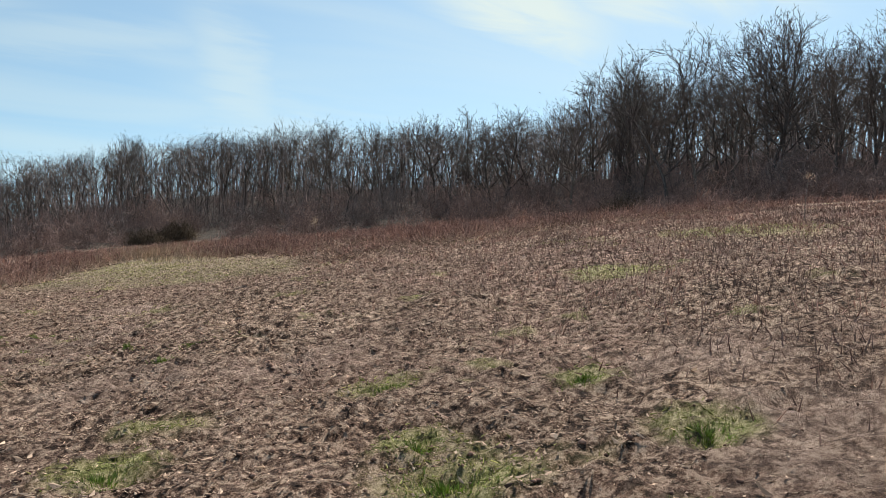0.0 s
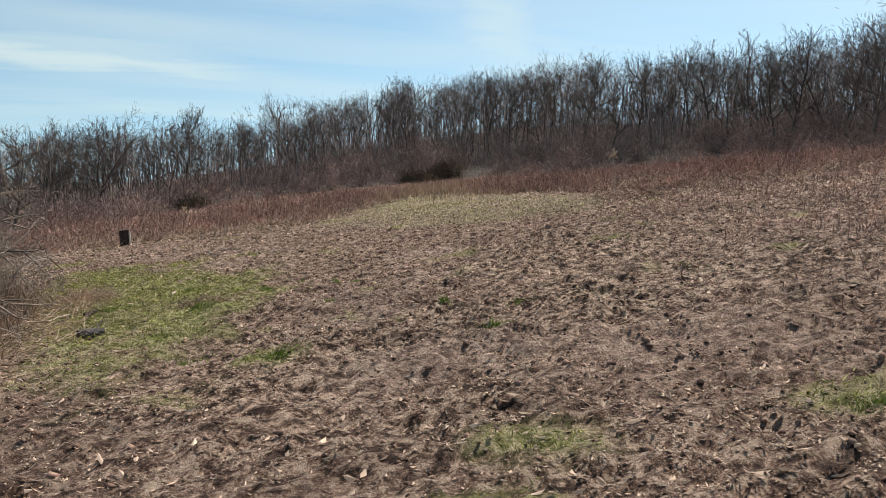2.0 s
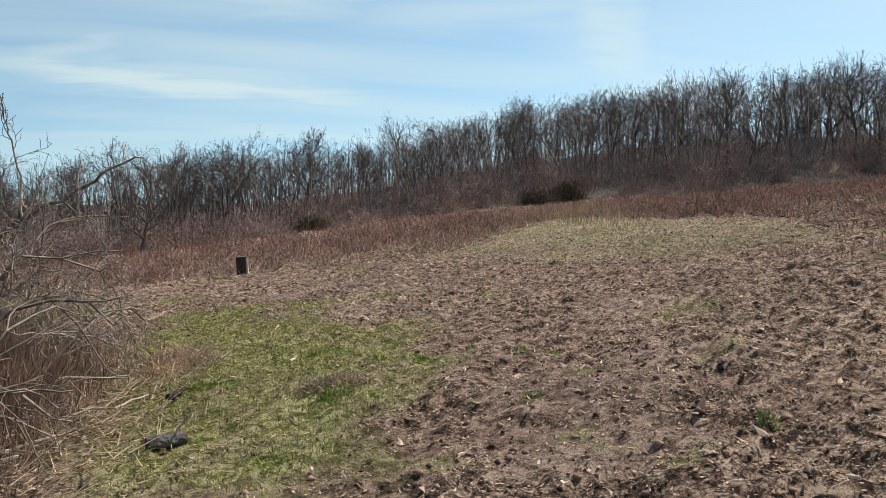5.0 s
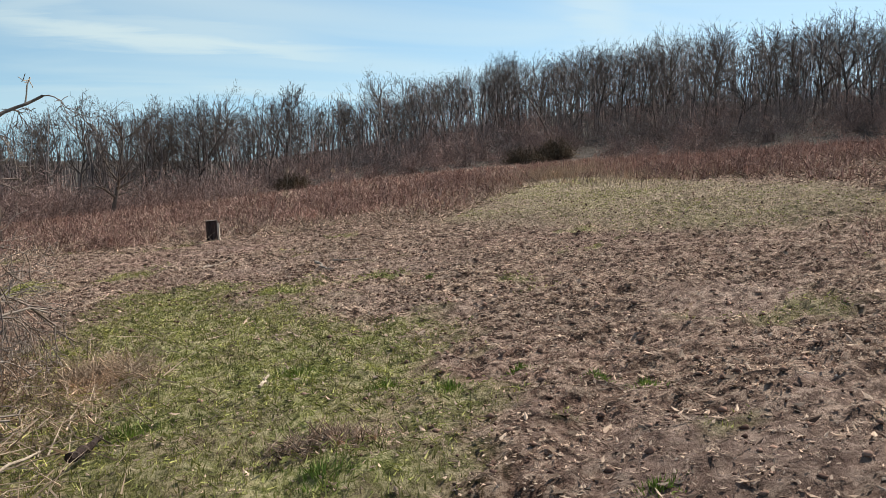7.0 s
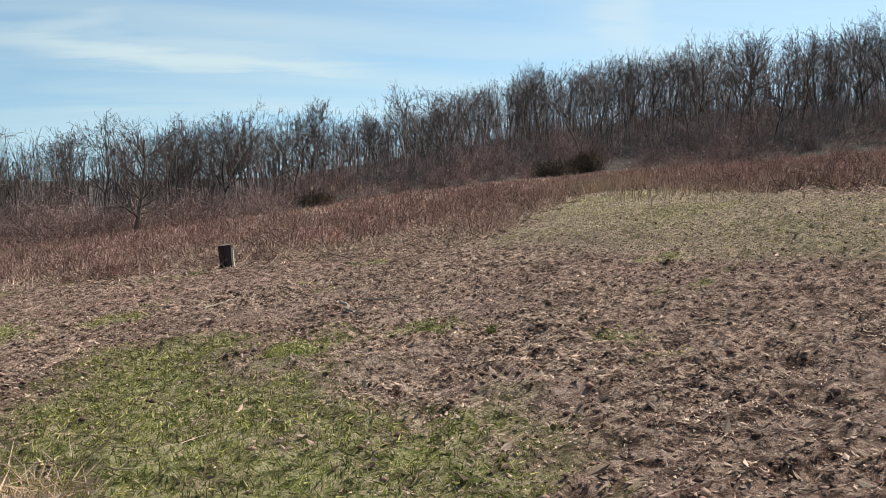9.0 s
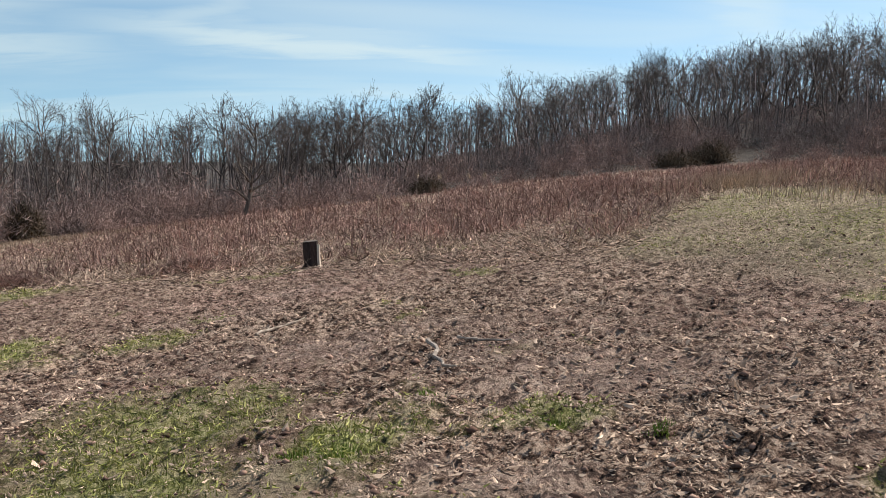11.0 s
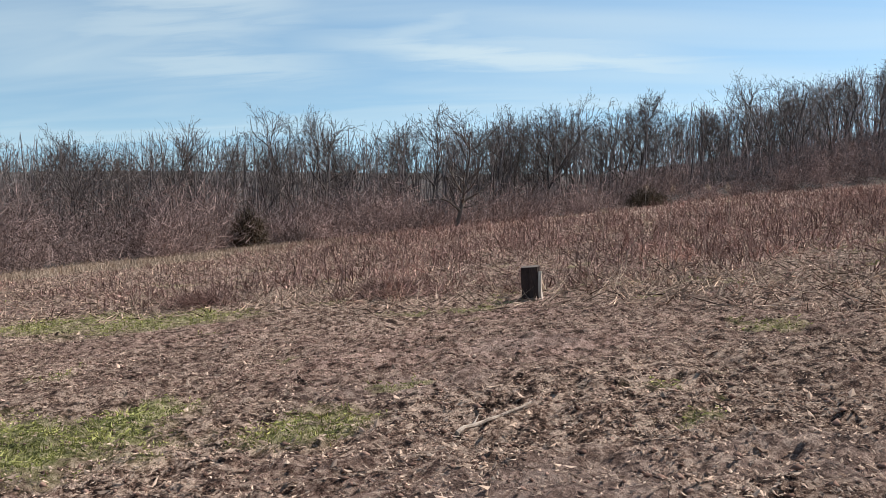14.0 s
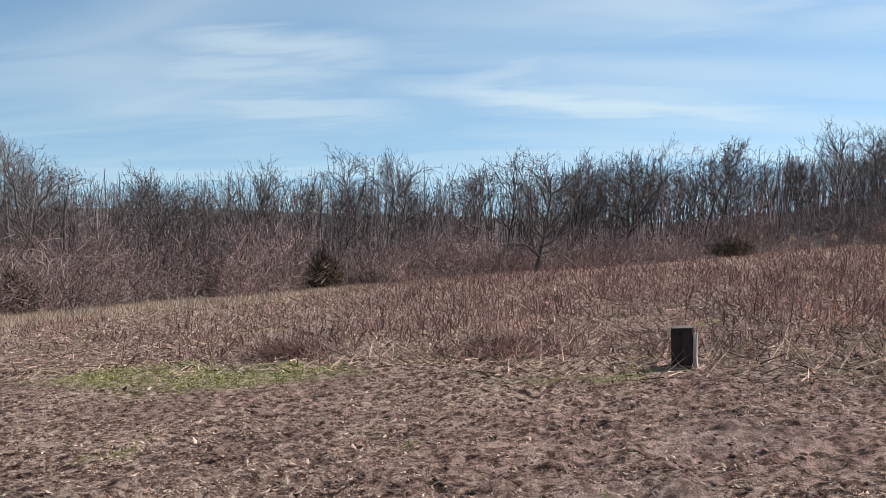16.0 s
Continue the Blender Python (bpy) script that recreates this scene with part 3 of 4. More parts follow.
def mound_sticks(x, y, h, wide, twigs, r):
    """A rounded leafless bush: stems from the foot and a mound of fine twigs that point outwards."""
    u = r.normal(0, 1, (twigs, 3))
    u[:, 2] = np.abs(u[:, 2]) * 0.9
    u /= np.linalg.norm(u, axis=1, keepdims=True)
    size = np.array([wide, wide, h])
    base = np.array([x, y, z_at(x, y) - 0.1])
    p = base + u * size * r.uniform(0.3, 0.95, (twigs, 1)) * r.uniform(0.85, 1.1, (twigs, 1))
    way = u * 0.4 + r.normal(0, 0.7, (twigs, 3)) + (0, 0, 0.2)
    way /= np.linalg.norm(way, axis=1, keepdims=True)
    q = p + way * h * r.uniform(0.14, 0.36, (twigs, 1))
    n = twigs // 5
    foot = base + r.normal(0, 0.2, (n, 3)) * (wide, wide, 0)
    return np.concatenate([p, foot]), np.concatenate([q, p[:n]])


p0, p1 = [], []
for k in range(500):
    az = brush_rng.uniform(-66, 80)
    beyond = abs(brush_rng.normal(0, 13 + 10 * (0 < az < 45))) + 0.8
    x, y = polar(az, beyond)
    h = (brush_rng.uniform(1.6, 3.6) + min(beyond, 22) * 0.11) * brush_rng.choice((0.85, 1.0, 1.4))
    a, b = mound_sticks(x, y, h * 0.98, h * brush_rng.uniform(0.6, 1.0), 290, brush_rng)
    p0.append(a)
    p1.append(b)
p0, p1 = np.concatenate(p0), np.concatenate(p1)
v, f = spikes(p0, p1, brush_rng.uniform(0.016, 0.034, len(p0)))
tagged(new("brush", mesh_of("brush", v, f, MAT_BRUSH)), "reddish-grey leafless brush thicket along the field edge", "brush", kind="stuff")

# taller saplings and scrub under the trees
p0, p1 = [], []
for k in range(900):
    hill = k % 2 == 0
    az = brush_rng.uniform(5, 66) if hill else brush_rng.uniform(-66, 80)
    x, y = polar(az, brush_rng.uniform(9, 76))
    h = brush_rng.uniform(2.6, 6.8) if hill else brush_rng.uniform(1.8, 4.6)
    a, b = bush_sticks(x, y, h, h * brush_rng.uniform(0.2, 0.45), 20, brush_rng)
    p0.append(a)
    p1.append(b)
p0, p1 = np.concatenate(p0), np.concatenate(p1)
v, f = spikes(p0, p1, brush_rng.uniform(0.014, 0.03, len(p0)))
tagged(new("scrub", mesh_of("scrub", v, f, MAT_WOODS)), "grey leafless scrub and saplings under the trees", "scrub", kind="stuff")

# dark evergreen bushes among the brush
for az, beyond, h, wide in ((20.4, 4.0, 3.0, 3.4), (18.4, 3.0, 2.2, 4.4), (-21.5, 3.0, 2.9, 1.6), (2.5, 2.0, 1.9, 3.0), (-37.0, 2.5, 2.2, 1.6), (54, 3, 2.6, 5.0)):
    x, y = polar(az, beyond)
    a, b = mound_sticks(x, y, h, wide * 0.8, 2200, brush_rng)
    v, f = spikes(a, b, np.full(len(a), 0.032))
    me = mesh_of("evergreen_bush", v - [x, y, z_at(x, y)], f, MAT_DARKBRUSH)
    ob = tagged(new("evergreen_bush", me), "dense dark evergreen bush at the foot of the brush", "bush", "dark bushes in the brush")
    ob.location = (x, y, z_at(x, y))

# ---- standing dead weeds ----
weed_rng = np.random.default_rng(9)


def stalks(name, x, y, tall, lean, radius, mat, label, category):
    a = weed_rng.uniform(0, 6.28, len(x))
    p0 = np.stack([x, y, surface(x, y) - 0.02 + 0.06 * (lean > 1.0)], 1)
    p1 = p0 + np.stack([np.cos(a) * np.sin(lean), np.sin(a) * np.sin(lean), np.cos(lean)], 1) * tall[:, None]
    v, f = spikes(p0, p1, radius)
    return tagged(new(name, mesh_of(name, v, f, mat)), label, category, kind="stuff")


def scatter_sector(n, r_lo, r_hi, az_lo, az_hi, power):
    r = r_lo + (r_hi - r_lo) * weed_rng.random(n) ** power
    a = np.radians(weed_rng.uniform(az_lo, az_hi, n))
    return CX + r * np.sin(a), CY + r * np.cos(a), r


wx, wy, rad = scatter_sector(112000, 10, 106, -62, 78, 1.5)
ok = in_weeds(wx, wy)
wx, wy, rad = wx[ok], wy[ok], rad[ok]
inner = np.minimum(1, 0.22 + 0.2 * np.maximum(0, np.where(wx < 5, wy - 33, (wy - 21) * 1.3)))
tallness = np.clip((0.36 + 1.7 * fbm(wx, wy, 1.8, 3) + weed_rng.normal(0, 0.12, len(wx))) * inner, 0.1, 0.8)
tallness = tallness * (1 - 0.5 * smooth(-8, -26, bearing(wx, wy)))
a = weed_rng.uniform(0, 6.28, len(wx))
lean = np.abs(weed_rng.normal(0.65, 0.5, len(wx)))
p0 = np.stack([wx, wy, surface(wx, wy) - 0.02], 1)
p1 = p0 + np.stack([np.cos(a) * np.sin(lean), np.sin(a) * np.sin(lean), np.cos(lean)], 1) * tallness[:, None] * 0.7
a, lean = a + weed_rng.normal(0, 1.0, len(wx)), lean + weed_rng.normal(0.8, 0.6, len(wx))
p2 = p1 + np.stack([np.cos(a) * np.sin(lean), np.sin(a) * np.sin(lean), np.cos(lean)], 1) * tallness[:, None] * 0.6
size = 0.0055 + 0.00021 * rad
low, low_f = tubes(p0, p1, size, size * 0.9, 3)
low_f = np.concatenate([low_f[:, [0, 1, 2]], low_f[:, [0, 2, 3]]])
tip, tip_f = spikes(p1, p2, size * 0.9)
v, f = np.concatenate([low, tip]), np.concatenate([low_f, tip_f + len(low)])
tagged(new("dead_weeds", mesh_of("dead_weeds", v, f, MAT_WEED)), "dry reddish-brown dead weeds standing in the field", "weeds", kind="stuff")
# broken stalks that lie crosswise among the weeds and before them
lx, ly, lr = scatter_sector(56000, 12, 60, -50, 70, 1.2)
ok = in_weeds(lx, ly) | in_weeds(lx, ly + 1.6)
lx, ly, lr = lx[ok], ly[ok], lr[ok]
stalks("fallen_weeds", lx, ly, 0.12 + 0.5 * weed_rng.random(len(lx)) ** 2, np.abs(weed_rng.normal(1.3, 0.28, len(lx))), 0.006 + 0.00022 * lr, MAT_STRAW, "broken pale weed stalks lying crosswise", "weeds")
# paler stalks that lean out of the weeds' edge
lx = weed_rng.uniform(-9, 11, 520)
ly = np.interp(lx, [-30, -12, -5, 0, 3, 5, 9.5, 11], [38, 34.2, 34.2, 33.4, 31.4, 30.0, 39, 41]) + weed_rng.normal(0.7, 0.8, 520)
stalks("leaning_stalks", lx, ly, weed_rng.uniform(0.3, 0.85, 520), np.abs(weed_rng.normal(0.85, 0.3, 520)), np.full(520, 0.009), MAT_TAN, "long pale dry stalks leaning out of the weeds", "weeds")
# short stubble on the worked rise beside the walk
lx, ly = weed_rng.uniform(5, 30, 42000), weed_rng.uniform(3, 27, 42000)
ok = ~in_weeds(lx, ly) & (lane_cover(lx, ly) < 0.3) & (weed_rng.random(42000) < smooth(5, 11, lx - 0.15 * (ly - 12) + 3 * fbm(lx, ly, 4.0, 3)))
lx, ly = lx[ok], ly[ok]
stalks("stubble", lx, ly, weed_rng.uniform(0.05, 0.2, len(lx)), np.abs(weed_rng.normal(0.5, 0.5, len(lx))), 0.006 + 0.0003 * np.hypot(lx - 1, ly - 8), MAT_WEED, "short reddish-brown dead stubble on the rise", "stubble", )
# tan grass at the crest, along the lane and along the far rim
gx2 = np.concatenate([weed_rng.normal(14.5, 1.5, 1500), weed_rng.normal(13.0, 1.1, 700)])
gy2 = np.concatenate([weed_rng.normal(47.5, 1.6, 1500), weed_rng.normal(36.0, 4.0, 700)])
rx2, ry2, rr = scatter_sector(30000, 28, 70, -55, -12, 0.8)
past = rr - edge_radius(bearing(rx2, ry2))
ok = (past > -13) & (past < 1)
gx2, gy2 = np.concatenate([gx2, rx2[ok]]), np.concatenate([gy2, ry2[ok]])
tall2 = np.concatenate([weed_rng.uniform(0.35, 0.95, 1500), weed_rng.uniform(0.2, 0.5, 700), weed_rng.uniform(0.12, 0.4, int(ok.sum()))])
stalks("tan_grass", gx2, gy2, tall2, np.abs(weed_rng.normal(0.2, 0.45, len(gx2))), np.full(len(gx2), 0.014), MAT_TAN, "pale tan dry grass along the field's rim", "grass")

# ---- litter on the worked soil ----
def scatter_ground(n, power=1.6):
    """Points on the open field, thicker near the walk."""
    r = 3.0 + 30 * weed_rng.random(n) ** power
    t = weed_rng.random(n)
    a = np.radians(weed_rng.uniform(-48, 72, n))
    cx, cy = 0.8 - 0.3 * t, 2.0 + 19 * t
    return cx + r * np.sin(a), cy + r * np.cos(a)


def flakes(x, y, length, wide, lift):
    """Curled scraps: two faces folded along the middle of each."""
    n = len(x)
    a, up, roll = weed_rng.uniform(0, 6.28, n), weed_rng.normal(0.12, 0.25, n), weed_rng.normal(0, 0.4, n)
    d = np.stack([np.cos(a) * np.cos(up), np.sin(a) * np.cos(up), np.sin(up)], 1)
    side = np.stack([-np.sin(a) * np.cos(roll), np.cos(a) * np.cos(roll), np.sin(roll)], 1)
    p = np.stack([x, y, surface(x, y) + lift], 1)
    mid = p + d * (length * weed_rng.uniform(0.35, 0.65, n))[:, None]
    drop = np.stack([np.zeros(n), np.zeros(n), wide * 0.5], 1)
    v = np.stack([p, mid + side * wide[:, None] - drop, p + d * length[:, None], mid - side * wide[:, None] - drop], 1).reshape(-1, 3)
    f = (np.arange(n)[:, None, None] * 4 + np.array([(0, 1, 2), (0, 2, 3)])[None]).reshape(-1, 3)
    return v, f


sx, sy = scatter_ground(540000, 1.45)
ok = ~in_weeds(sx, sy) | (weed_rng.random(len(sx)) < 0.3)
ok &= fbm(sx + 5, sy + 80, 2.4, 4, 0.6) + 0.7 * fbm(sx, sy, 0.5, 3) + weed_rng.normal(0, 0.16, len(sx)) > -0.1
ok &= weed_rng.random(len(sx)) > np.maximum(0.8 * green_cover(sx, sy), 0.85 * dust_cover(sx, sy))
sx, sy = sx[ok], sy[ok]
dist = np.hypot(sx - 0.8, sy - 11)
length = 0.012 + 0.026 * weed_rng.random(len(sx)) + 0.07 * weed_rng.random(len(sx)) ** 22 + 0.0004 * dist
v, f = flakes(sx, sy, length, length * weed_rng.uniform(0.1, 0.3, len(sx)), 0.008)
tagged(new("straw_litter", mesh_of("straw_litter", v, f, MAT_STRAW)), "scattered broken straw and dead leaves on the soil", "straw", kind="stuff")

cx, cy = scatter_ground(24000, 1.4)
ok = ~in_weeds(cx, cy) & (green_cover(cx, cy) < weed_rng.uniform(0.2, 1.0, len(cx))) & (np.hypot(cx - 0.8, cy - 11) < 21)
cx, cy = cx[ok], cy[ok]
octa = np.array([(1, 0, 0), (-1, 0, 0), (0, 1, 0), (0, -1, 0), (0, 0, 1), (0, 0, -1)], float)
faces = np.array([(0, 2, 4), (2, 1, 4), (1, 3, 4), (3, 0, 4), (2, 0, 5), (1, 2, 5), (3, 1, 5), (0, 3, 5)])
size = (0.008 + 0.02 * weed_rng.random(len(cx)) ** 3)[:, None, None] * np.array([1.4, 1.1, 0.9])
v = octa[None] * size * weed_rng.uniform(0.55, 1.3, (len(cx), 6, 1)) + np.stack([cx, cy, surface(cx, cy) + 0.006], 1)[:, None]
v = v + weed_rng.normal(0, 0.003, v.shape)
f = (np.arange(len(cx))[:, None, None] * 6 + faces[None]).reshape(-1, 3)
tagged(new("soil_clods", mesh_of("soil_clods", v.reshape(-1, 3), f, MAT_CLOD, True)), "loose crumbled clods of reddish-brown soil", "soil", kind="stuff")

# fresh grass
fx, fy = scatter_ground(620000, 1.2)
g = green_cover(fx, fy)
ok = (weed_rng.random(len(fx)) < g * 0.85) & (g > 0.12)
fx, fy, g = fx[ok], fy[ok], g[ok]
stalks("green_grass", fx, fy, weed_rng.uniform(0.025, 0.06, len(fx)) * (0.7 + 0.8 * g), np.abs(weed_rng.normal(0.6, 0.5, len(fx))), 0.004 + 0.00025 * np.hypot(fx - 0.8, fy - 11), MAT_GRASS, "short fresh green grass in patches", "grass")


# bright tufts among the thin grass
def make_tuft(x, y, wide, seed):
    r = np.random.default_rng(seed)
    n = int(260 * wide / 0.3)
    a, d = r.uniform(0, 6.28, n), np.abs(r.normal(0, 0.62, n)) * wide
    px, py = x + np.cos(a) * d, y + np.sin(a) * d * 0.8
    p0 = np.stack([px - x, py - y, surface(px, py) - z_at(x, y) - 0.01], 1)
    lean = np.abs(r.normal(0.5, 0.35, n))
    p1 = p0 + np.stack([np.cos(a) * np.sin(lean), np.sin(a) * np.sin(lean), np.cos(lean)], 1) * (r.uniform(0.04, 0.085, n) * np.exp(-d / wide))[:, None]
    v, f = spikes(p0, p1, r.uniform(0.003, 0.006, n))
    ob = tagged(new("grass_tuft", mesh_of("grass_tuft", v, f, MAT_TUFT)), "bright green grass tuft on the thin turf" if y > 14 else "bright green grass tuft on brown soil", "grass", "green tufts in the field", "stuff")
    ob.location = (x, y, z_at(x, y))


TUFTS = [
    (1.24, 16.65, 0.34), (1.78, 15.98, 0.2), (2.15, 15.7, 0.22), (3.01, 15.36, 0.14), (3.22, 15.14, 0.15), (2.63, 15.79, 0.13), (2.58, 13.72, 0.14), (0.22, 15.77, 0.4),
    (1.24, 14.4, 0.28), (1.04, 11.87, 0.3), (1.68, 11.33, 0.28), (4.12, 11.91, 0.26), (3.47, 12.3, 0.18), (3.39, 10.87, 0.22), (0.98, 20.59, 0.2), (1.25, 20.46, 0.22),
    (2.45, 20.6, 0.18), (1.74, 21.51, 0.2), (2.97, 20.3, 0.12), (1.91, 7.41, 0.3), (3.52, 6.37, 0.26), (5.27, 6.66, 0.25), (4.77, 5.16, 0.3), (4.23, 7.76, 0.2), (3.29, 5.74, 0.5),
]
for k, (x, y, wide) in enumerate(TUFTS):
    make_tuft(x, y, wide, 200 + k)


def make_clump(x, y, wide, seed, mat, label):
    """Matted dead stalks heaped on the ground."""
    r = np.random.default_rng(seed)
    n = 900
    px, py = x + r.normal(0, 0.42, n) * wide, y + r.normal(0, 0.2, n) * wide
    rise = np.exp(-(((px - x) / wide) ** 2 + ((py - y) / (0.5 * wide)) ** 2))
    a, lean = r.uniform(0, 6.28, n), np.abs(r.normal(1.1, 0.35, n))
    p0 = np.stack([px - x, py - y, height(px, py) - z_at(x, y) + r.random(n) * rise * 0.26 * wide], 1)
    p1 = p0 + np.stack([np.cos(a) * np.sin(lean), np.sin(a) * np.sin(lean), np.cos(lean)], 1) * (r.uniform(0.15, 0.4, n) * min(wide, 1.0))[:, None]
    v, f = spikes(p0, p1, r.uniform(0.006, 0.012, n) * min(wide, 1.0))
    ob = tagged(new("weed_clump", mesh_of("weed_clump", v, f, mat)), label, "weeds", "clumps of dead stalks")
    ob.location = (x, y, z_at(x, y))


make_clump(-2.8, 34.3, 1.3, 301, MAT_WEED, "reddish-brown matted clump of dead stalks at the weeds' edge")
make_clump(-6.8, 34.7, 1.0, 302, MAT_WEED, "reddish-brown matted clump of dead stalks at the weeds' edge")
make_clump(1.3, 14.9, 0.4, 303, MAT_STRAW, "small matted clump of dead brown leaves in the grass")
make_clump(-0.2, 17.3, 0.5, 304, MAT_TAN, "matted pale dead grass beside the bushes")


# ---- the stump at the weeds' edge ----
def ring_mesh(name, rings, mat, cap_low=False, cap_top=True):
    """A closed skin over rings of as many points each."""
    n = len(rings[0])
    verts = [p for ring in rings for p in ring]
    faces = []
    for k in range(len(rings) - 1):
        for i in range(n):
            j = (i + 1) % n
            faces.append((k * n + i, k * n + j, (k + 1) * n + j, (k + 1) * n + i))
    if cap_top:
        faces.append(tuple((len(rings) - 1) * n + i for i in range(n)))
    if cap_low:
        faces.append(tuple(range(n - 1, -1, -1)))
    me = bpy.data.meshes.new(name)
    me.from_pydata(verts, [], faces)
    me.materials.append(mat)
    return me


def make_stump(x, y):
    r = np.random.default_rng(3)
    stump = tagged(new("stump"), "dark weathered stump standing upright, pale on its sunlit side", "stump")
    n, rings = 40, []
    ang = np.arange(n) * 2 * np.pi / n
    for k in range(15):
        t = k / 14
        flare = 1 + 0.16 * max(0, 0.22 - t) / 0.22
        ring = []
        for i, a in enumerate(ang):
            square = 1 / max(abs(math.cos(a)), abs(math.sin(a))) ** 0.75
            furrow = 1 + 0.035 * math.sin(9 * a + 2 * math.sin(5 * t)) + r.normal(0, 0.008)
            root = 1 + 0.35 * math.exp(-(((a - 6.0) / 0.25) ** 2)) * max(0, 0.3 - t) / 0.3
            d = 0.143 * square * furrow * flare * root
            ring.append((d * math.cos(a) - 0.012 * t, d * math.sin(a) * 0.9, t * 0.6 - 0.06 + (0.012 * math.cos(a) if k == 14 else 0)))
        rings.append(ring)
    part("bark", ring_mesh("bark", rings, MAT_STUMP, True, False), stump, "dark furrowed bark")
    top = rings[-1]
    mid = np.mean(top, 0)
    caps = [[tuple(mid + (np.array(p) - mid) * s + (0, 0, h)) for p in top] for s, h in ((0.99, -0.004), (0.96, 0.006), (0.5, 0.009), (0.05, 0.006))]
    part("cut_top", ring_mesh("cut_top", caps, MAT_BARK), stump, "grey weathered sawn top")
    # pale strip whose colour stands in for sunlight along the stump's right side
    strip = []
    for k in range(9):
        t = k / 8
        z = -0.02 + 0.5 * t
        half = 0.075 * (1 - t) ** 0.5 + 0.012
        base = 0.165 + 0.08 * max(0, 0.3 - t)
        strip.append([(base + 0.012, -0.085 - half, z), (base + 0.022, -0.085, z), (base + 0.012, -0.085 + half, z), (base - 0.03, -0.085 + half, z), (base - 0.03, -0.085 - half, z)])
    part("bare_wood", ring_mesh("bare_wood", strip, MAT_LIT_SIDE, True), stump, "pale strip painted as the stump's sunlit side")
    stump.matrix_world = Matrix.Translation((x, y, z_at(x, y))) @ Matrix.Rotation(radians(-4), 4, "Z") @ Matrix.Rotation(radians(-2), 4, "Y")
    return stump


make_stump(-0.1, 32.7)


# ---- fallen sticks ----
def make_stick(name, points, radius, label, forks=0, seed=0, lift=0.03, mat=None):
    """A crooked dry stick that lies along points on the soil."""
    r = np.random.default_rng(seed)
    fine = []
    for (ax, ay), (bx, by) in zip(points[:-1], points[1:]):
        for k in range(4):
            fine.append((ax + (bx - ax) * k / 4, ay + (by - ay) * k / 4))
    fine.append(points[-1])
    ox, oy = points[0]
    oz = float(surface(ox, oy))
    pts = [np.array([x - ox + r.normal(0, 0.006), y - oy + r.normal(0, 0.006), float(height(x, y)) + 0.015 + lift - oz + r.normal(0, 0.006)]) for x, y in fine]
    rings = []
    for k, p in enumerate(pts):
        d = pts[min(k + 1, len(pts) - 1)] - pts[max(k - 1, 0)]
        d /= np.linalg.norm(d)
        u = np.cross(d, (0, 0, 1))
        u /= np.linalg.norm(u)
        v, thick = np.cross(u, d), radius * (1 - 0.55 * k / len(pts))
        rings.append([tuple(p + (u * math.cos(i * 0.8976) + v * math.sin(i * 0.8976)) * thick * (1 + r.normal(0, 0.08))) for i in range(7)])
    ob = tagged(new(name), label, "stick")
    part("stem", ring_mesh("stem", rings, mat or MAT_DEADWOOD, True), ob)
    for _ in range(forks):
        k = int(r.integers(1, len(pts) - 1))
        d = pts[k + 1] - pts[k]
        d = d / np.linalg.norm(d) + np.array([r.normal(0, 0.7), r.normal(0, 0.7), abs(r.normal(0.2, 0.3))])
        row = np.array([(*pts[k], *(pts[k] + d / np.linalg.norm(d) * r.uniform(0.12, 0.35)), radius * 0.5, radius * 0.15, 1)])
        part("twig", tube_mesh("twig", row, MAT_DEADWOOD, 6), ob)
    ob.location = (ox, oy, oz)
    return ob


make_stick("fallen_stick", [(1.83, 23.25), (1.9, 22.9), (1.87, 22.6), (1.91, 22.24), (2.0, 22.15)], 0.021, "crooked pale barkless stick lying on the soil", 0, 1, 0.055)
make_stick("fallen_stick", [(0.11, 24.66), (0.28, 24.95), (0.54, 25.37)], 0.017, "long straight pale stick lying on the soil", 1, 2, 0.05)
make_stick("fallen_stick", [(2.09, 23.31), (2.28, 23.08), (2.52, 22.87)], 0.016, "thin dark dry stick lying on the soil", 1, 3, 0.05)
make_stick("fallen_stick", [(-0.02, 15.3), (0.04, 15.45), (0.08, 15.62)], 0.03, "short dark broken stick in the grass", 0, 4, 0.06, MAT_STUMP)
make_stick("fallen_stick", [(0.98, 16.25), (1.02, 16.4), (1.04, 16.55)], 0.013, "short pale stick beside a green tuft", 0, 5, 0.05)


# ---- the tangle beside the walk ----
def limb_rows(p, way, length, rad, r, level=0, droop=0.0, deepest=3, rim=1e9, top=2.2):
    """Crooked sticks of a tangled limb with its forks; none grows out past x = rim."""
    rows, steps = [], 8 - level
    here, way = np.array(p, float), np.array(way, float)
    for k in range(steps):
        way = way + r.normal(0, 0.22, 3)
        way[2] -= droop * (k / steps)
        way /= np.linalg.norm(way)
        there = here + way * length / steps
        if there[0] > rim or there[1] > 1.6 or there[2] > top:
            break
        rows.append((*here, *there, rad * (1 - 0.65 * k / steps), rad * (1 - 0.65 * (k + 1) / steps), level))
        if level < deepest and k > 0:
            for _ in range(1 if level else 2):
                if r.random() < 0.85:
                    d = way + r.normal(0, 0.7, 3)
                    rows += limb_rows(there, d / np.linalg.norm(d), length * r.uniform(0.25, 0.5), rad * (1 - 0.65 * k / steps) * 0.6, r, level + 1, droop * 0.6, deepest, rim, top)
        here = there
    return rows


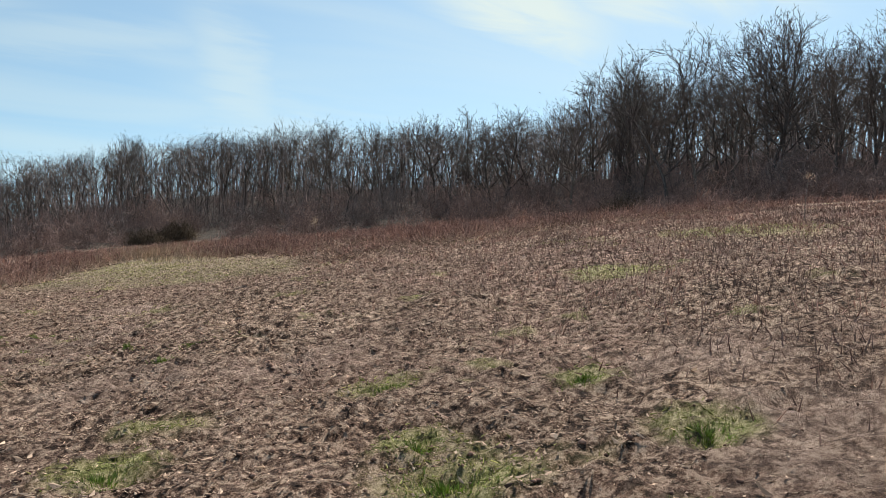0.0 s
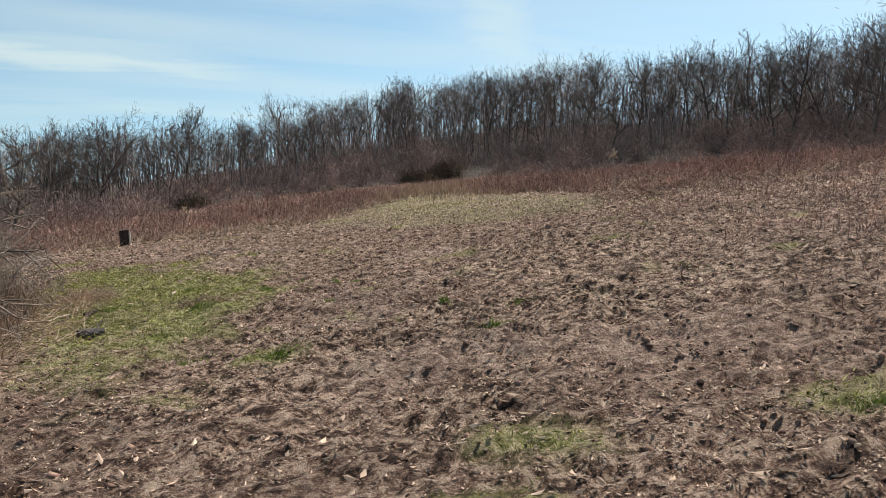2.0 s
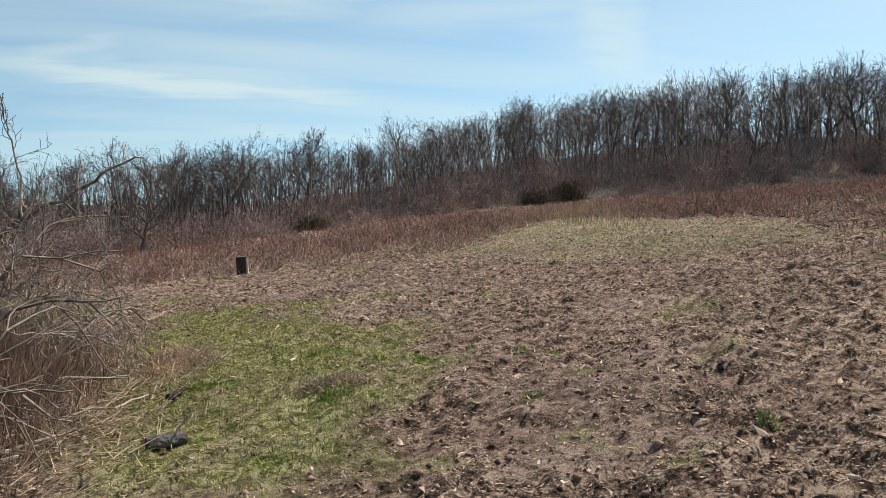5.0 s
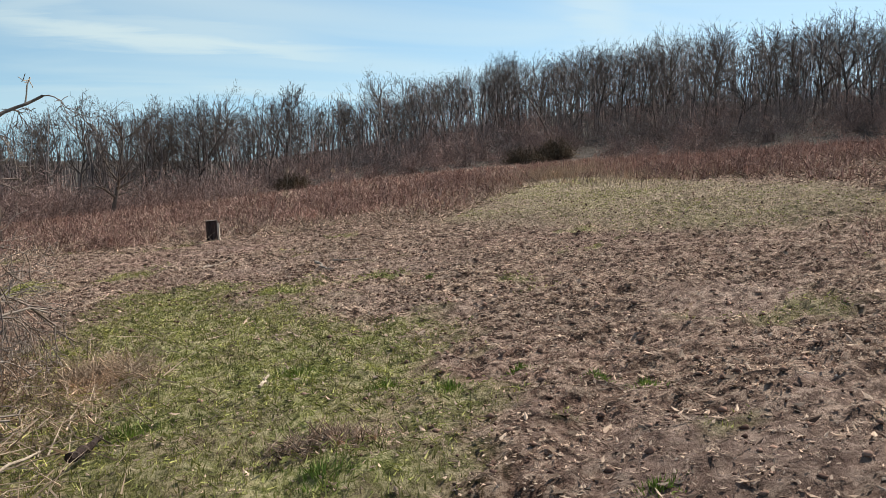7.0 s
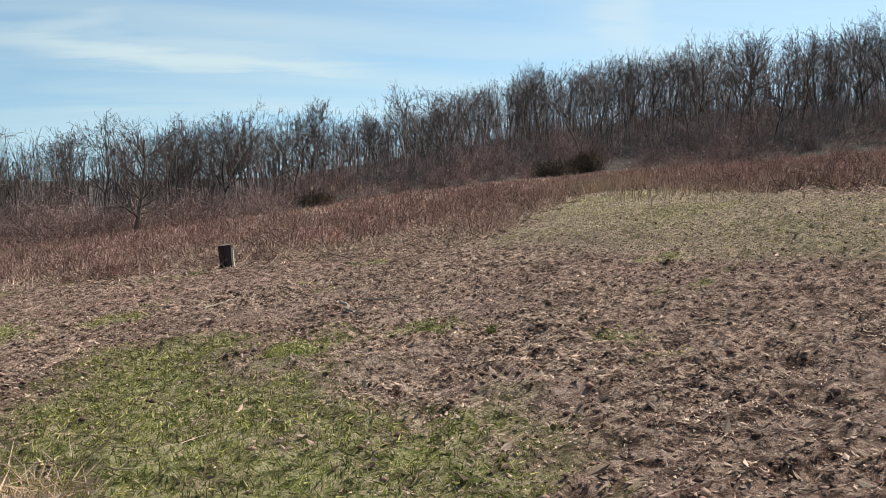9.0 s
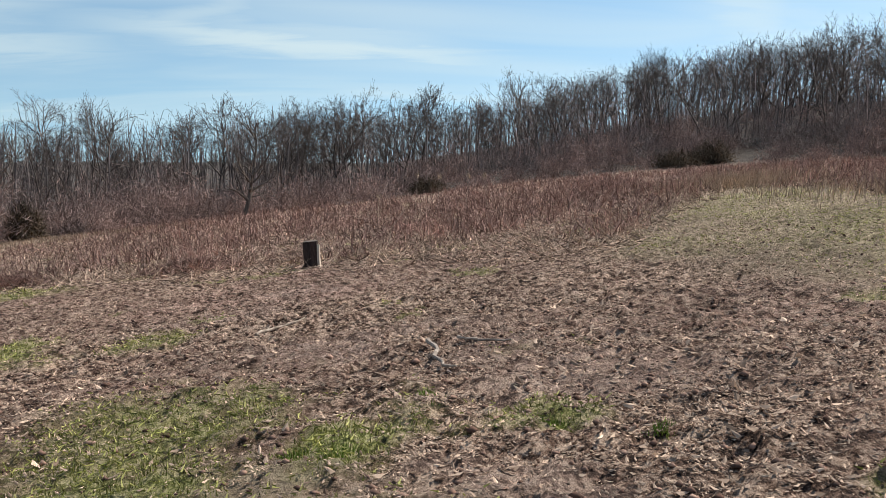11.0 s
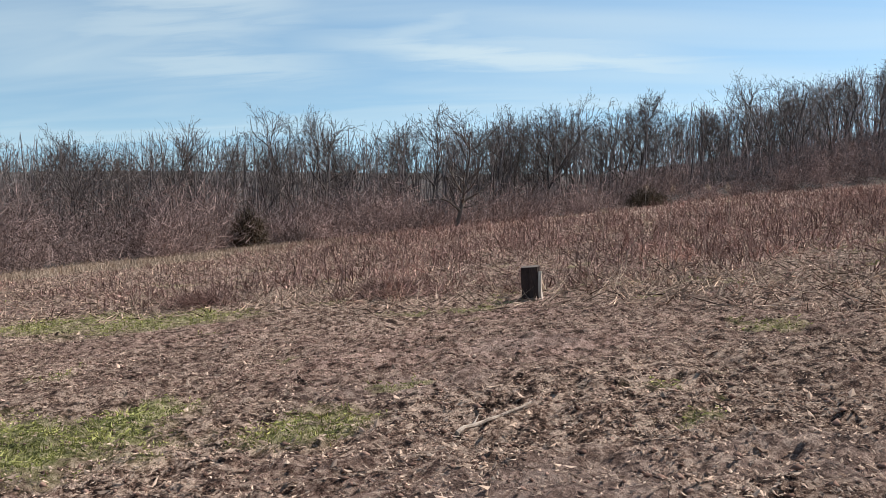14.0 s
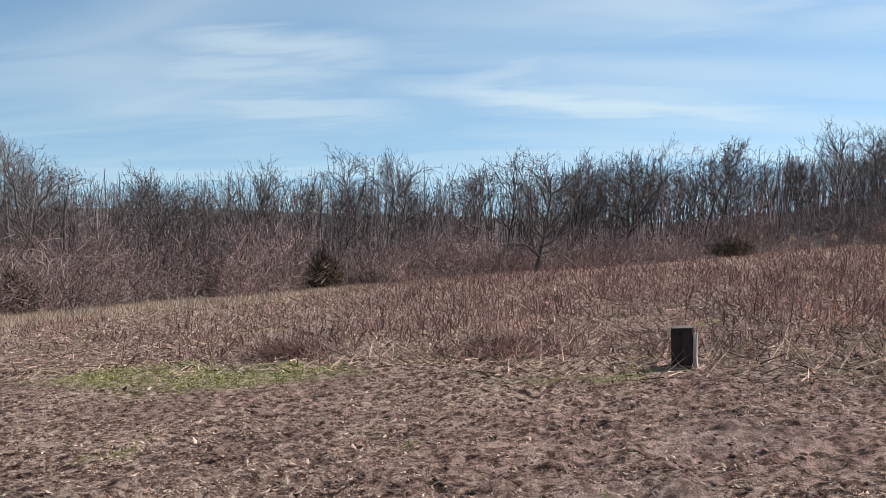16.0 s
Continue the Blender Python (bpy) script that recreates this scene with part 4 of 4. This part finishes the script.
def make_tangle(x, y, seed, reach, label):
    """A leafless bush of arching limbs: each limb with its twigs is a part."""
    r = np.random.default_rng(seed)
    bush = tagged(new("tangled_bush"), label, "bush", "bushes beside the walk")
    for k in range(6):
        a = r.uniform(-0.8, 0.8) + (0 if k < 5 else math.pi)
        d = np.array([math.cos(a) * 0.8, math.sin(a) * 0.6, r.uniform(0.9, 1.9)])
        rows = np.array(limb_rows((r.normal(0, 0.25), r.normal(0, 0.3), -0.05), d / np.linalg.norm(d), reach * r.uniform(0.75, 1.1), r.uniform(0.016, 0.028), r, 0, 0.40, 3, -0.4 - x))
        rows[:, 6:8] = np.maximum(rows[:, 6:8], 0.0032)
        part("limb", tube_mesh("limb", rows, MAT_LIMB if k % 4 else MAT_DEADWOOD, 3), bush)
    bush.location = (x, y, z_at(x, y))
    return bush


make_tangle(-1.9, 14.6, 71, 2.3, "leafless tangled bush with arching grey limbs")
make_tangle(-1.75, 15.8, 72, 2.5, "leafless tangled bush with dark drooping twigs")
make_tangle(-2.35, 13.8, 73, 2.5, "leafless tangled bush, pale where bark is gone")
make_tangle(-2.2, 17.0, 74, 2.4, "low leafless tangled bush in dead weeds")



def make_arched_tree(points, shoot, seed):
    """A small bare tree bent over in an arch, with one upright shoot."""
    r = np.random.default_rng(seed)
    x, y = points[0][0], points[0][1]
    base = np.array([x, y, z_at(x, y)])
    tree = tagged(new("bent_tree"), "small leafless tree bent over in an arch beside the bushes", "tree", "bushes beside the walk")

    def along(line, r0, r1, wave=0.014):
        line = np.array(line) - base
        t = np.linspace(0, len(line) - 1, 4 * len(line))
        k = np.minimum(t.astype(int), len(line) - 2)
        p = line[k] + (line[k + 1] - line[k]) * (t - k)[:, None] + r.normal(0, wave, (len(t), 3))
        rad = np.linspace(r0, r1, len(t))
        return np.array([(*p[i], *p[i + 1], rad[i], rad[i + 1], 0) for i in range(len(t) - 1)])

    stem = along(points, 0.042, 0.011)
    part("trunk", tube_mesh("trunk", stem, MAT_LIMB, 6), tree, "grey bent trunk")
    for k in range(6, len(stem), 2):
        way = stem[k, 3:6] - stem[k, :3]
        way = way / np.linalg.norm(way) * 0.8 + r.normal(0, 0.45, 3) + (0.3, 0, -0.1 if k % 4 else -0.6)
        rows = np.array(limb_rows(stem[k, 3:6], way / np.linalg.norm(way), r.uniform(0.3, 0.55), stem[k, 7] * 0.6, r, 1, 0.35, 3, 1e9, 2.6))
        rows[:, 6:8] = np.maximum(rows[:, 6:8], 0.0035)
        part("limb", tube_mesh("limb", rows, MAT_LIMB if k % 3 else MAT_DEADWOOD, 3), tree)
    stem = along(shoot, 0.014, 0.004, 0.006)
    part("shoot", tube_mesh("shoot", stem, MAT_DEADWOOD, 5), tree, "pale upright shoot")
    for k in range(len(stem) // 3, len(stem)):
        a = r.uniform(0, 6.28)
        way = np.array([math.cos(a) * 0.55, math.sin(a) * 0.55, 0.9])
        rows = np.array(limb_rows(stem[k, 3:6], way / np.linalg.norm(way), r.uniform(0.2, 0.42), 0.005, r, 2, -0.1, 3, 1e9, 3.1))
        if len(rows):
            rows[:, 6:8] = np.maximum(rows[:, 6:8], 0.003)
            part("twig", tube_mesh("twig", rows, MAT_LIMB, 3), tree)
    tree.location = base


make_arched_tree(
    [(-2.5, 17.8, -0.5), (-2.22, 17.8, 0.38), (-2.0, 17.8, 0.85), (-1.7, 17.75, 1.08), (-1.25, 17.7, 1.29), (-0.93, 17.8, 1.52), (-0.63, 17.9, 1.68)],
    [(-1.76, 17.76, 1.05), (-1.74, 17.75, 1.45), (-1.82, 17.7, 1.9), (-1.88, 17.7, 2.15), (-1.9, 17.7, 2.38)], 93,
)

# dead stems that stand and lie round the bushes
n = 11000
tx, ty = weed_rng.normal(-1.75, 0.55, n), weed_rng.normal(15.5, 1.35, n)
ok = (tx < -0.55 + 0.12 * np.sin(ty * 3)) & (tx > -4.5)
tx, ty = tx[ok], ty[ok]
edge = np.clip((-0.35 - tx) / 1.0, 0.2, 1)
stalks("dead_stems", tx, ty, weed_rng.uniform(0.3, 1.1, len(tx)) * edge, np.abs(weed_rng.normal(0.25, 0.45, len(tx))), weed_rng.uniform(0.003, 0.0065, len(tx)), MAT_STRAW, "pale dead stems thick round the bushes", "weeds")
n = 2600
tx, ty = weed_rng.normal(-1.1, 0.55, n), weed_rng.normal(15.2, 1.5, n)
stalks("fallen_stems", tx, ty, weed_rng.uniform(0.1, 0.45, n), np.abs(weed_rng.normal(1.35, 0.25, n)), weed_rng.uniform(0.003, 0.007, n), MAT_TAN, "pale fallen stems lying on the grass", "straw")

n = 900
tx, ty = weed_rng.normal(-0.15, 0.22, n), weed_rng.normal(17.2, 0.55, n)
stalks("dead_grass", tx, ty, weed_rng.uniform(0.08, 0.3, n), np.abs(weed_rng.normal(0.9, 0.4, n)), weed_rng.uniform(0.003, 0.006, n), MAT_TAN, "matted tan dead grass tuft beside the bushes", "grass")

# fallen branches at the bushes' foot
make_stick("fallen_branch", [(-2.2, 13.2), (-1.6, 13.55), (-1.15, 13.85), (-0.8, 14.0)], 0.028, "pale barkless fallen branch at the bushes' foot", 3, 11, 0.08)
make_stick("fallen_branch", [(-1.9, 13.0), (-1.4, 13.2), (-0.75, 13.5)], 0.022, "grey fallen branch in dead grass", 3, 12, 0.05)
make_stick("fallen_branch", [(-1.5, 14.2), (-1.0, 14.1), (-0.55, 14.35)], 0.02, "thin pale fallen branch in dead grass", 2, 13, 0.1)
make_stick("fallen_branch", [(-0.75, 15.3), (-0.4, 15.1), (-0.2, 15.45)], 0.014, "thin forked fallen branch in the grass", 2, 14, 0.08)


def make_log(x, y):
    """A short rotten log with dark hollow ends."""
    r = np.random.default_rng(8)
    log = tagged(new("rotten_log"), "short dark rotten log lying in the grass", "log")
    rings = []
    for k in range(9):
        t = k / 8
        s = 0.085 * (1 + 0.12 * math.sin(5 * t) + r.normal(0, 0.04))
        rings.append([(t * 0.42 - 0.21, s * math.cos(i * 0.4488) * (1 + r.normal(0, 0.07)), s * 0.85 * math.sin(i * 0.4488) * (1 + r.normal(0, 0.07))) for i in range(14)])
    part("bark", ring_mesh("bark", rings, MAT_BARK, True), log, "flaking grey bark")
    rows = np.array(limb_rows((0.1, 0, 0.05), (0.4, 0.1, 0.7), 0.25, 0.018, r, 2))
    part("broken_branch", tube_mesh("broken_branch", rows, MAT_DEADWOOD, 5), log)
    log.matrix_world = Matrix.Translation((x, y, z_at(x, y) + 0.06)) @ Matrix.Rotation(radians(20), 4, "Z") @ Matrix.Scale(0.62, 4)
    return log


make_log(0.13, 13.95)

# tall dead stalks that stand above the weeds
def make_stalk(x, y, tall, seed):
    r = np.random.default_rng(seed)
    stalk = tagged(new("seed_stalk"), "tall dry seed stalk standing above dead weeds", "weed", "seed stalks in the weeds")
    t = np.array([(0, 0, -0.05, 0.05, 0.0, tall * 0.5, 0.012, 0.010, 0), (0.05, 0.0, tall * 0.5, 0.16 * r.normal(0.5, 1), 0.05, tall, 0.010, 0.006, 0)])
    part("stem", tube_mesh("stem", t, MAT_DEADWOOD, 5), stalk)
    rows = []
    for _ in range(26):
        p = np.array([t[1, 3], t[1, 4], tall]) + r.normal(0, 0.05, 3)
        rows.append((*p, *(p + r.normal(0, 0.05, 3) + (0, 0, 0.05)), 0.014, 0.004, 1))
    part("seed_head", spike_mesh("seed_head", np.array(rows), MAT_TAN), stalk)
    stalk.location = (x, y, z_at(x, y))


for k, (x, y, tall) in enumerate(((3.3, 51.0, 1.7), (4.4, 50.0, 1.6), (2.4, 52.0, 1.9), (1.4, 35.5, 1.0), (11.3, 22.5, 1.0), (5.3, 50.6, 1.5), (20.5, 13.8, 1.1), (0.9, 46.0, 1.2))):
    make_stalk(x, y, tall, k)
